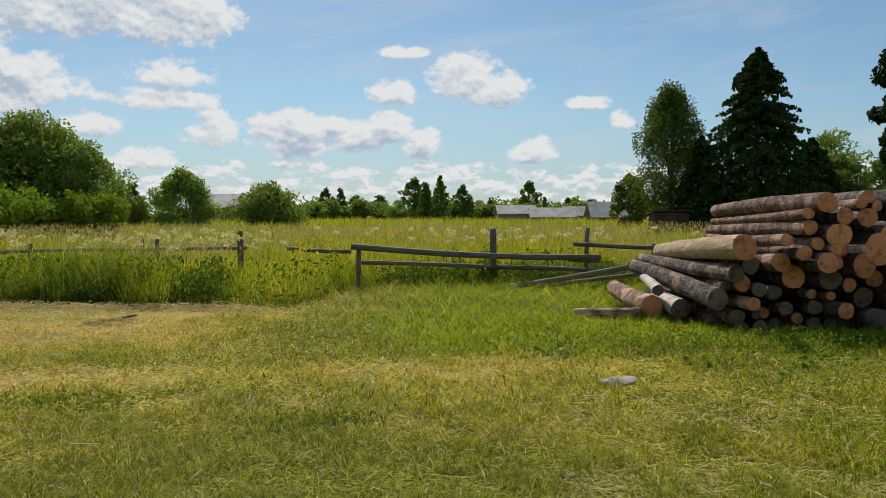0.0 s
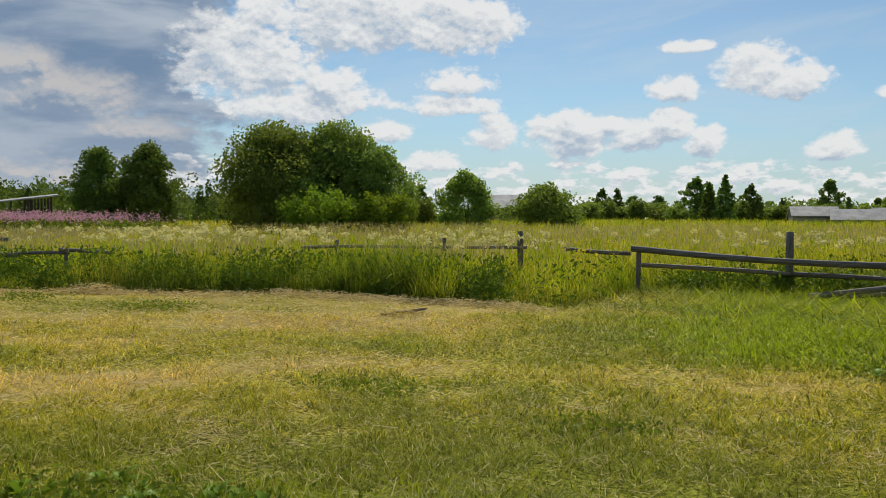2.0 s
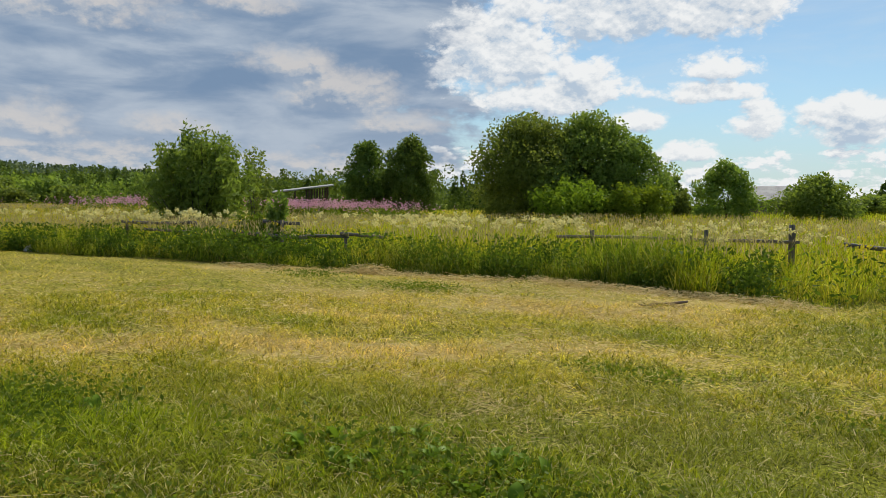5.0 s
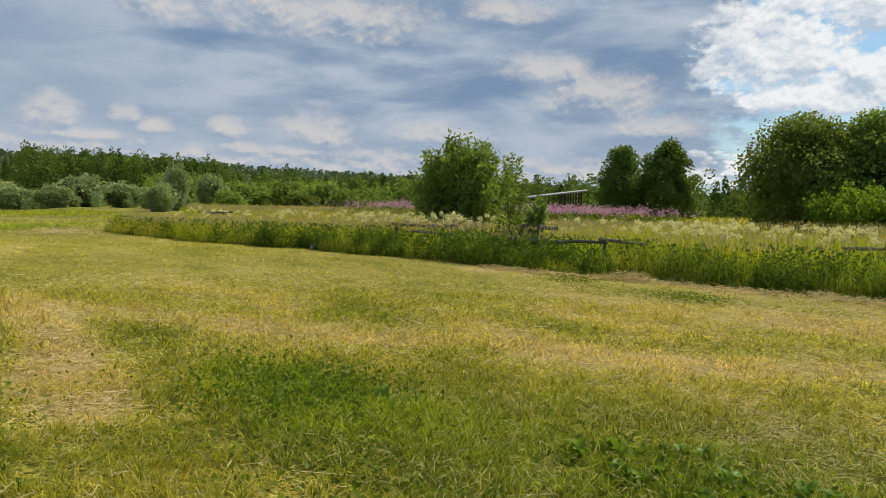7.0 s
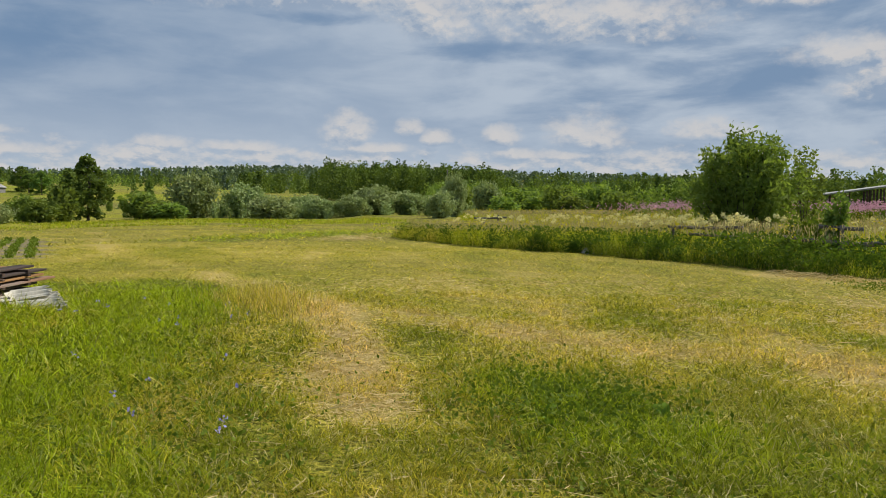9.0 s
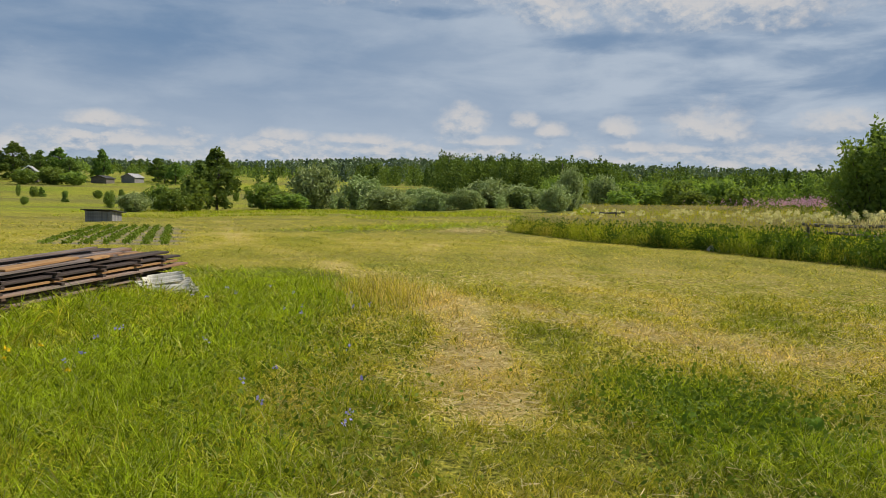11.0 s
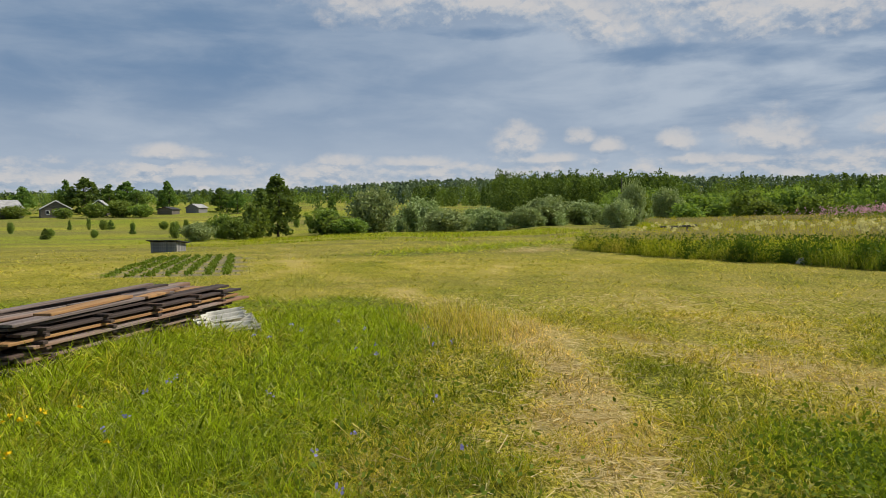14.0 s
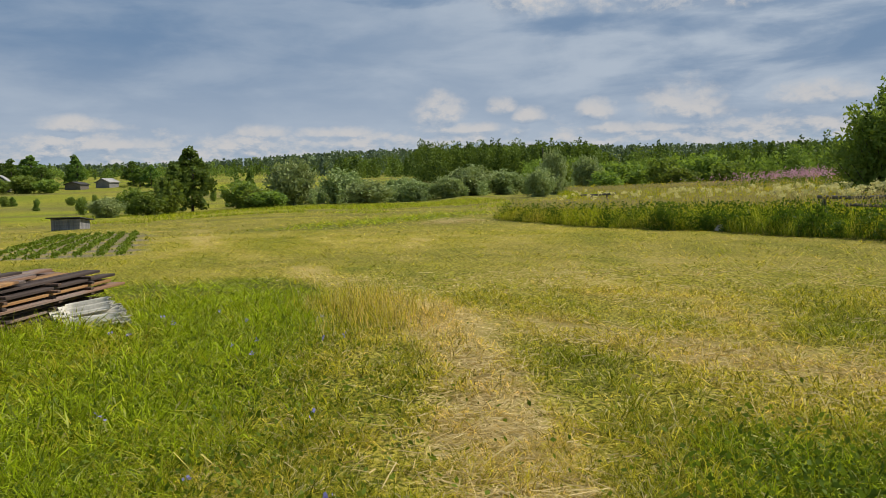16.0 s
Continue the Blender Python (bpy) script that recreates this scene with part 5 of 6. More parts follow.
for i in range(26):
    x = -34 + i * 2.3 + random.uniform(-.8, .8)
    again(far_bush, 2.9, 1.5, x, random.uniform(122, 150), random.uniform(2.2, 3.6), random.uniform(2.0, 3.2))
for x, y, h, r in [(-105.7, -22, 4.7, 2.2), (-103.2, -23.7, 2.9, 2.2), (-106.7, -26.4, 3.4, 1.8), (-113.1, -13.7, 3.8, 2.8), (-109.5, -11.2, 2.6, 2.4), (-106.5, -9.5, 2.2, 2.6), (-236, -96, 4.5, 4), (-240, -90, 5, 4.5), (-238, -83, 4, 4), (-233, -104, 3.2, 3),
                   (-237, -120, 4, 4), (-252, -95, 5, 4), (-105, 38, 3.8, 3.2), (-90, 30, 2.6, 2.2), (-97, 40, 4.2, 2.6), (-112, 30, 4.6, 3.0), (-92, 46, 3.4, 2.6), (-118, 36, 4.8, 3.2), (-88, 38, 2.6, 2.4), (-100, 47, 4.5, 2.6)]:
    again(far_bush, 2.9, 1.5, x, y, h, r, "green bush in the valley")
for i in range(22):
    x, y = random.uniform(-165, -112), -78 + i * 2.6 + random.uniform(-1.5, 1.5)
    again(far_bush if i % 3 else far_spruce, 2.9 if i % 3 else 6.6, 1.5 if i % 3 else 1.9, x, y, random.uniform(.9, 2.6), random.uniform(.5, 1.1), "young self-sown tree in the valley field")
for x, y, h, r in [(-119.9, 0, 5.0, 3.6), (-111.8, 3.5, 3.2, 3.6), (-120.3, 19.3, 4.6, 3.9), (-121.3, 24.7, 3.8, 3.5), (-116.4, 10.3, 3.2, 2.8), (-98.2, -27.4, 2.4, 2.2), (-98.3, 26.2, 5.6, 1.9), (-84.2, 20.8, 3.0, 1.9), (-101.9, 31.6, 4.8, 2.2), (-115, 15, 3.2, 2.6), (-125, 9, 3.6, 3.2)]:
    again(far_silver, 6.4, 3.8, x, y, h, r)
for x, y, h, r in [(-126, -14, 5.5, 1.5), (-2.2, 113.5, 5.6, 1.6)]:
    again(far_spruce, 6.6, 1.9, x, y, h, r, "pointed young spruce in the valley")


def woods(name, n, where, hmin, hmax, leaves, size, seed, label, mat=WOODS, conifer=.45):
    """A mass of far trees that nobody could count: each crown is a handful of leafy mounds."""
    rng = np.random.default_rng(seed)
    x, y = where(rng, n)
    h = (hmin + (hmax - hmin) * rng.beta(1.6, 2.2, n) * 1.25) * (0.8 + .45 * fbm(x * .02, y * .02, 61))
    con = rng.uniform(size=n) < conifer
    r = h * np.where(con, rng.uniform(.15, .24, n), rng.uniform(.24, .42, n))
    z0 = land(x, y)
    mounds = 9
    mt = np.linspace(.12, .90, mounds)[None, :] + rng.uniform(-.06, .06, (n, mounds))
    mprof = np.where(con[:, None], (1 - mt) * 1.1 + .04, np.sin(np.pi * np.clip(mt * .80 + .16, 0, 1)) ** .7)
    ma = rng.uniform(0, 2 * np.pi, (n, mounds))
    mq = mprof * r[:, None] * rng.uniform(.25, .75, (n, mounds))
    pick = rng.integers(0, mounds, (n, leaves))
    row = np.arange(n)[:, None]
    off = rng.normal(size=(n, leaves, 3))
    off *= (rng.uniform(.35, 1.0, (n, leaves)) ** .5 / np.linalg.norm(off, axis=2))[:, :, None]
    mr = (np.where(con[:, None], .55, .62) * mprof * r[:, None] + .05 * h[:, None])[row, pick]
    c = np.stack([x[:, None] + (np.cos(ma) * mq)[row, pick] + off[:, :, 0] * mr, y[:, None] + (np.sin(ma) * mq)[row, pick] + off[:, :, 1] * mr,
                  z0[:, None] + np.maximum(mt[row, pick] * h[:, None] + off[:, :, 2] * np.where(con[:, None], .13 * h[:, None], mr * .8), .1)], -1).reshape(-1, 3)
    v, f = leaf_quads(c, size, rng, 1.3)
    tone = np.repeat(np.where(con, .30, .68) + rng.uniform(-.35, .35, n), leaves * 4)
    thing(name, data=mesh_from(name, v, f, mat, tone=tone), label=label, category="woods", kind="stuff")


def polar(a0, a1, r0, r1, power=1.0):
    """Points by bearing to the left of +y, in degrees, and distance."""
    def pick(rng, n):
        a = np.radians(rng.uniform(a0, a1, n))
        r = r0 + (r1 - r0) * rng.uniform(size=n) ** power
        return -np.sin(a) * r, np.cos(a) * r
    return pick


woods("near_woods", 300, polar(72, 84.5, 245, 310), 8.0, 11.5, 340, .49, 71, "dark mixed woods on the valley's far side", conifer=.5)
woods("birch_woods", 410, polar(29, 64, 135, 220), 5.6, 8.4, 230, .42, 72, "mixed green woods beyond the fireweed", WOODS, .45)
woods("valley_woods", 400, polar(52, 77, 125, 235), 3.4, 6.6, 190, .38, 73, "green thicket along the valley bottom", THICKET, .15)
woods("willow_thicket", 190, polar(73, 98, 112, 138), 1.3, 2.6, 150, .24, 80, "grey-green willow thicket along the stream", LEAF_SILVER, .0)
woods("middle_woods", 500, polar(56, 91, 330, 520), 6, 11, 130, .80, 74, "woods rising beyond the valley")
woods("scattered_trees", 120, polar(93, 124, 270, 560), 2.6, 7.6, 190, .50, 78, "scattered trees among the far fields", THICKET, .3)
woods("upper_woods", 280, polar(91, 124, 590, 720), 5, 9, 84, 1.1, 79, "woods above the far fields")
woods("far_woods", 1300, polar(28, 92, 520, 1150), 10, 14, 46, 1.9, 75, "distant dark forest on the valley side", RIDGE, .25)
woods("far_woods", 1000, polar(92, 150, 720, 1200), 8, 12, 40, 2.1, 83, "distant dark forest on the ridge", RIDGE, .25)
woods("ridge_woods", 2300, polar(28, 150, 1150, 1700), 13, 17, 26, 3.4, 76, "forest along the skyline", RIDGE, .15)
woods("north_woods", 260, polar(-40, 38, 180, 260), 3.4, 5.6, 110, .6, 77, "low woods beyond the meadow", THICKET, .3)


# ---------------------------------------------------------------- grass and flowers
def blades(name, x, y, height, width, lean, dry, tall, seed, label, category="grass", bent=True, z0=None, mat=GRASS):
    """Grass as real blades: a tapered, bent strip each."""
    rng = np.random.default_rng(seed)
    n = len(x)
    z = land(x, y) if z0 is None else z0
    a, b = rng.uniform(0, 2 * np.pi, n), rng.uniform(0, 2 * np.pi, n)
    base = np.stack([x, y, z - .01], 1)
    side = np.stack([np.cos(a), np.sin(a), np.zeros(n)], 1) * (width / 2)[:, None]
    way = np.stack([np.cos(b), np.sin(b), np.zeros(n)], 1) * (lean * height)[:, None]
    up = np.zeros((n, 3))
    up[:, 2] = height
    tip = base + way + up * np.sqrt(np.clip(1 - lean ** 2 * .6, .05, 1))[:, None]
    mid = base + way * .36 + up * .52
    if bent:
        v = np.stack([base, mid + side, tip, mid - side], 1).reshape(-1, 3)
        f = np.arange(4 * n).reshape(-1, 4)
        k = 4
    else:
        v = np.stack([base - side, base + side, tip], 1).reshape(-1, 3)
        f = np.arange(3 * n).reshape(-1, 3)
        k = 3
    me = mesh_from(name, v, f, mat, dry=np.repeat(dry, k), tall=np.repeat(tall, k))
    return thing(name, data=me, label=label, category=category, kind="stuff")


def sector(rng, n, r0, r1, a0=-40, a1=125, cx=-1.2, cy=0.0, power=1.0):
    a = np.radians(rng.uniform(a0, a1, n))
    r = (rng.uniform(r0 ** power, r1 ** power, n)) ** (1 / power)
    return cx - np.sin(a) * r, cy + np.cos(a) * r


def lawn():
    rng = np.random.default_rng(201)
    rings = ((320000, 1.6, 6.6, .0046, True), (280000, 6.0, 12.5, .0085, True), (320000, 11.5, 30, .018, False), (110000, 28, 80, .05, False))
    for k, (n, r0, r1, w, bent) in enumerate(rings):
        x, y = sector(rng, n, r0, r1, power=1.5)
        keep = into_meadow(x, y) < .1
        x, y = x[keep], y[keep]
        d, t = dryness(x, y), lush(x, y)
        tuft = .5 * fbm(x * 2.2, y * 2.2, 51, 3) + .5 * fbm(x * 7.0, y * 7.0, 53, 2)
        clump = sstep(.34, .62, tuft)
        keep = rng.uniform(size=len(x)) < np.clip(.14 + .95 * clump + t * .4 - .5 * sstep(.6, .95, d), .08, 1) * (1 - .8 * soil_mask(x, y))
        x, y, d, t, clump = x[keep], y[keep], d[keep], t[keep], clump[keep]
        h = (.036 + .06 * clump + .105 * t * rng.uniform(.4, 1.15, len(x))) * rng.uniform(.5, 1.5, len(x)) * (1 + .5 * (r0 > 20))
        h = h + .24 * near_line(x, y, [(-8.3, -3.6), (-11.0, -3.05)], .75) * rng.uniform(.2, 1, len(x))
        h = h + .45 * near_line(x, y, [(-43, .5), (-57, 8.5)], 4.0) * rng.uniform(.3, 1, len(x))
        h = h + .40 * sstep(10.5, 17.8, y + 2 * (tuft[keep] - .5)) * sstep(-4.2, -2.0, x) * rng.uniform(.3, 1.1, len(x))
        d = d + .22 * (.5 - clump) + rng.normal(0, .07, len(x))
        w = w * rng.uniform(.6, 1.5, len(x)) * (1 + .2 * t)
        blades("lawn_grass", x, y, h, w, rng.uniform(.3 if k < 2 else .8, 2.3, len(x)), d, t, 211 + k, "short mown grass, green and yellow", bent=bent)
    # tussocks: blades that spread from one root
    k = 2600
    x, y = sector(rng, k, 1.9, 13, power=1.35)
    t, d = lush(x, y), dryness(x, y)
    keep = (into_meadow(x, y) < -.3) & (rng.uniform(size=k) < np.clip(.10 + .75 * t + .30 * sstep(.45, .2, d), 0, 1)) & (near_line(x, y, TRACK[:4], .6) < .2)
    x, y, t, d = x[keep], y[keep], t[keep], d[keep]
    per = 34
    size = rng.uniform(.6, 1.3, len(x)) * (.085 + .11 * t)
    x, y, size, t, d = (np.repeat(q, per) for q in (x, y, size, t, d))
    n = len(x)
    x, y = x + rng.normal(0, .025, n), y + rng.normal(0, .025, n)
    blades("grass_tussocks", x, y, size * rng.uniform(.55, 1.25, n), (.0035 + .0004 * np.hypot(x, y)) * rng.uniform(.7, 1.3, n), rng.uniform(.15, 1.2, n), np.clip(d - .14 + rng.normal(0, .08, n), 0, 1), np.clip(t + .25, 0, 1.25), 217, "denser green grass tussocks in the lawn")
    # brown seeding grass left standing where the track begins
    n = 2200
    x, y = rng.normal(-11.9, .8, n), rng.normal(.15, .35, n)
    blades("seeding_grass", x, y, rng.uniform(.10, .34, n), np.full(n, .006), rng.uniform(.1, .7, n), np.clip(rng.normal(.62, .15, n), 0, 1), np.full(n, .2), 218, "brown seeding grass beside the dry track")
    # rough verge where the mowing ends in the valley
    n = 26000
    x = rng.uniform(-104, -62, n)
    y = rng.uniform(-32, 16, n)
    keep = fbm(x * .12, y * .12, 57, 3) + .012 * (-x - 84) + .006 * (y - 4) > .46
    x, y = x[keep], y[keep]
    blades("verge_grass", x, y, rng.uniform(.10, .42, len(x)), np.full(len(x), .06), rng.uniform(.2, .9, len(x)), np.clip(rng.normal(.14, .16, len(x)), 0, 1), np.full(len(x), .9), 219, "rough uncut grass at the valley field", bent=False)


lawn()


def tall_meadow():
    rng = np.random.default_rng(301)
    bands = ((105000, -.25, 1.6, .010, True, 1.0), (80000, 1.3, 7, .016, True, .98), (110000, 6, 24, .032, False, .9), (105000, 20, 88, .07, False, .85))
    for k, (n, d0, d1, w, bent, hh) in enumerate(bands):
        x = rng.uniform(-48 if d1 < 10 else -98, 26 if d1 < 10 else 34, n)
        y = meadow_edge(x) + d0 + (d1 - d0) * rng.uniform(size=n) ** 1.1
        dm = into_meadow(x, y)
        keep = (dm > -.05) & (rng.uniform(size=n) < np.where((x < -9) & (dm < 2.5), .6, 1.0))
        x, y, dm = x[keep], y[keep], dm[keep]
        body = fbm(x * .45, y * .45, 61, 3)
        lowspot = 1 - .55 * sstep(-3, -1, x) * sstep(9, 5, x) * sstep(3.0, .5, dm) - .42 * sstep(-24, -22, x) * sstep(-12.5, -14.5, x) * sstep(3.4, 2.2, dm)
        h = hh * (.30 + .82 * body + .42 * fbm(x * 1.7, y * 1.7, 73, 2)) * (1 - .22 * sstep(-24, -32, x)) * lowspot * np.where(x > -5, sstep(-.5, 2.4, dm + .2), 1) * rng.uniform(.45, 1.18, len(x)) * sstep(-.4, .7, dm + .12)
        d = np.clip(.07 + .04 * sstep(-12, -7, x) + .13 * sstep(.5, 4, dm) + .20 * sstep(-24, -30, x) + (fbm(x * .3, y * .3, 63, 3) - .5) * .7 + rng.normal(0, .12, len(x)), 0, 1)
        # green deepened towards the mown edge, putting the front's shade into its colour
        blades("meadow_grass", x, y, h, w * rng.uniform(.6, 1.3, len(x)), rng.uniform(.05, .75, len(x)) + .7 * (rng.uniform(size=len(x)) < .18), d, 1.0 + np.clip(.15 + 1.5 * (fbm(x * .6, y * .6, 69, 3) - .35) + .30 * sstep(-7, -13, x) * sstep(-28, -22, x) - .3 * sstep(-24, -30, x) + .25 * sstep(1.2, .2, dm) - .14 * dm, 0, 1), 311 + k, "tall uncut meadow grass, green turning yellow", bent=bent)
    # leafy stems low in the edge
    n = 64000
    x = rng.uniform(-45, 18, n)
    y = meadow_edge(x) + rng.uniform(0, 1, n) ** 1.8 * 3.2
    keep = (into_meadow(x, y) > .02) & (rng.uniform(size=n) < sstep(.36, .58, fbm(x * .5, y * .5, 65, 3)) * (.35 + .65 * sstep(-7, -12, x)) * (1 - .8 * sstep(-24, -30, x)) + .06)
    x, y = x[keep], y[keep]
    z = land(x, y) + rng.uniform(.03, .9, len(x)) ** 1.2 * (1 - .5 * sstep(-3, -1, x))
    v, f = leaf_quads(np.stack([x, y, z], 1), .055, rng, 2.4)
    thing("meadow_herbs", data=mesh_from("meadow_herbs", v, f, NETTLE), label="leafy green weeds in the tall grass", category="weeds", kind="stuff")

    # ripe panicles standing over the meadow
    n = 105000
    x = rng.uniform(-85, 30, n)
    y = meadow_edge(x) + .3 + rng.uniform(0, 1, n) ** 1.2 * 30
    keep = (into_meadow(x, y) > .2) & (rng.uniform(size=n) < .25 + .75 * sstep(.4, .6, fbm(x * .35, y * .35, 75, 3)))
    x, y = x[keep], y[keep]
    lowspot = 1 - .4 * sstep(-3, -1, x) * sstep(9, 5, x) * sstep(3.0, .5, into_meadow(x, y))
    n = len(x)
    h = rng.uniform(.75, 1.12, n) * lowspot * (1 - .15 * sstep(-24, -32, x))
    c = np.stack([x, y, land(x, y) + h], 1)
    tilt = np.stack([rng.normal(0, .35, n), rng.normal(0, .35, n), np.ones(n)], 1) * rng.uniform(.05, .11, n)[:, None]
    a = rng.uniform(0, np.pi, n)
    side = np.stack([np.cos(a), np.sin(a), np.zeros(n)], 1) * rng.uniform(.007, .015, n)[:, None]
    v = np.stack([c - tilt, c + side, c + tilt, c - side], 1).reshape(-1, 3)
    thing("grass_panicles", data=mesh_from("grass_panicles", v, np.arange(4 * n).reshape(-1, 4), PANICLE), label="ripe tan seed heads over the uncut grass", category="grass", kind="stuff")
    # nettles and other broad weeds in rounded stands along the mown edge
    k = 236
    cx = np.concatenate([rng.uniform(-44, -28, 26), rng.uniform(-28, -8, 124), rng.uniform(-8, -4, 40), rng.uniform(5, 14, 20), rng.uniform(-1.2, 5, 26)])
    cy = meadow_edge(cx) + .15 + rng.uniform(0, 1, k) ** 1.6 * 2.4
    hh, rr = rng.uniform(.35, 1.0, k), rng.uniform(.22, .75, k)
    each = 300
    q = rng.normal(size=(k, each, 3))
    q /= np.linalg.norm(q, axis=2)[:, :, None]
    q *= rng.uniform(.5, 1, (k, each, 1))
    x = (cx[:, None] + q[:, :, 0] * rr[:, None]).ravel()
    y = (cy[:, None] + q[:, :, 1] * rr[:, None]).ravel()
    z = land(x, y) + (np.abs(q[:, :, 2]) * hh[:, None]).ravel()
    keep = into_meadow(x, y) > -.25
    v, f = leaf_quads(np.stack([x, y, z], 1)[keep], .046, rng, 2.0, .4)
    thing("nettle_stands", data=mesh_from("nettle_stands", v, f, NETTLE), label="dark green nettle stands at the mown edge", category="weeds", kind="stuff")


tall_meadow()


def heads(name, spots, mat, label, seed, per=12, spread=(.07, .07, .05), size=.045):
    """Flower heads, each a loose tuft of small petals."""
    rng = np.random.default_rng(seed)
    c = np.repeat(spots, per, 0) + rng.normal(size=(len(spots) * per, 3)) * np.asarray(spread)
    v, f = leaf_quads(c, size, rng, 1.2)
    thing(name, data=mesh_from(name, v, f, mat), label=label, category="flowers", kind="stuff")


def meadow_flowers():
    rng = np.random.default_rng(401)
    pts = []
    # drifts along the edge: centre x, depth into the meadow, spread, heads
    for cx, dd, sx, n in [(-6.2, 3.6, 1.1, 30), (-4.9, 3.9, .8, 22), (-7.6, 3.4, .6, 8), (1.0, 1.6, 1.2, 12), (2.2, 1.3, .8, 16), (3.8, 2.4, 1.0, 12), (-9.9, 2.2, .8, 40), (-12.2, 2.0, .9, 46), (-13.6, 2.6, 1.2, 24), (-11, 5, 2.5, 12),
                          (-21.5, 2.6, 1.1, 60), (-23.5, 2.4, .9, 34), (-18.8, 5.5, 3.0, 24), (-16, 8, 4.0, 26), (-26.5, 5, 2.0, 24), (-27.6, 6.4, 1.0, 60), (-30, 3, 3.0, 40), (-36, 3.0, 3.0, 30), (-8, 7, 4, 12), (3, 8, 5, 14), (9, 4, 3, 20)]:
        x = rng.normal(cx, sx, n)
        y = meadow_edge(np.full(n, cx)) + dd + rng.normal(0, .25 + .22 * dd, n)
        pts.append(np.stack([x, y, land(x, y) + rng.uniform(1.0, 1.34, n)], 1))
    p = np.concatenate(pts)
    p = p[into_meadow(p[:, 0], p[:, 1]) > .5]
    p = p[rng.uniform(size=len(p)) < .72]
    heads("meadowsweet_flowers", p, CREAM, "creamy white meadowsweet flower heads above the grass", 402, 38, (.048, .048, .032), .05)
    n = 2700
    x = rng.uniform(-90, 30, n)
    y = meadow_edge(x) + 1 + rng.uniform(0, 1, n) ** 1.4 * 34
    keep = (fbm(x * .12, y * .12, 67, 3) > .44) & (into_meadow(x, y) > .4)
    x, y = x[keep], y[keep]
    heads("yellow_meadow_flowers", np.stack([x, y, land(x, y) + rng.uniform(.7, 1.05, len(x))], 1), YELLOW, "small yellow flowers scattered over the meadow", 403, 8, (.09, .09, .08), .06)
    # fireweed
    n = 2100
    u = .78 * rng.uniform(size=n)
    x = -62 + 25 * u + rng.normal(0, 2.0, n)
    y = 35 + 15 * u + rng.normal(0, 3.0, n)
    z = land(x, y)
    c = np.stack([x, y, z + rng.uniform(.95, 1.5, n)], 1)
    heads("fireweed_flowers", c, PINK, "pink fireweed in full flower across the meadow", 404, 5, (.09, .09, .16), .10)
    v, f = leaf_quads(np.stack([np.repeat(x, 3), np.repeat(y, 3), np.repeat(z, 3) + rng.uniform(.1, 1.0, n * 3)], 1), .20, rng, 2.2)
    thing("fireweed_leaves", data=mesh_from("fireweed_leaves", v, f, HERB), label="green leafy stems of the fireweed", category="weeds", kind="stuff")


meadow_flowers()


def lawn_flowers():
    rng = np.random.default_rng(451)
    x, y = rng.uniform(-11, -4.6, 26), rng.uniform(-2.6, -.1, 26)
    heads("bellflowers", np.stack([x, y, land(x, y) + rng.uniform(.14, .27, 26)], 1), VIOLET, "small violet bellflowers in the grass", 452, 6, (.012, .012, .012), .018)
    x, y = rng.normal(-6.6, .5, 16), rng.normal(-3.0, .35, 16)
    heads("buttercups", np.stack([x, y, land(x, y) + rng.uniform(.16, .26, 16)], 1), GOLD, "yellow buttercups in the long grass", 453, 7, (.015, .015, .008), .022)
    x, y = rng.uniform(-11, 3, 40), rng.uniform(2.5, 9, 40)
    heads("clover_flowers", np.stack([x, y, land(x, y) + .09], 1), CREAM, "small white clover heads in the mown grass", 454, 6, (.009, .009, .009), .016)


lawn_flowers()


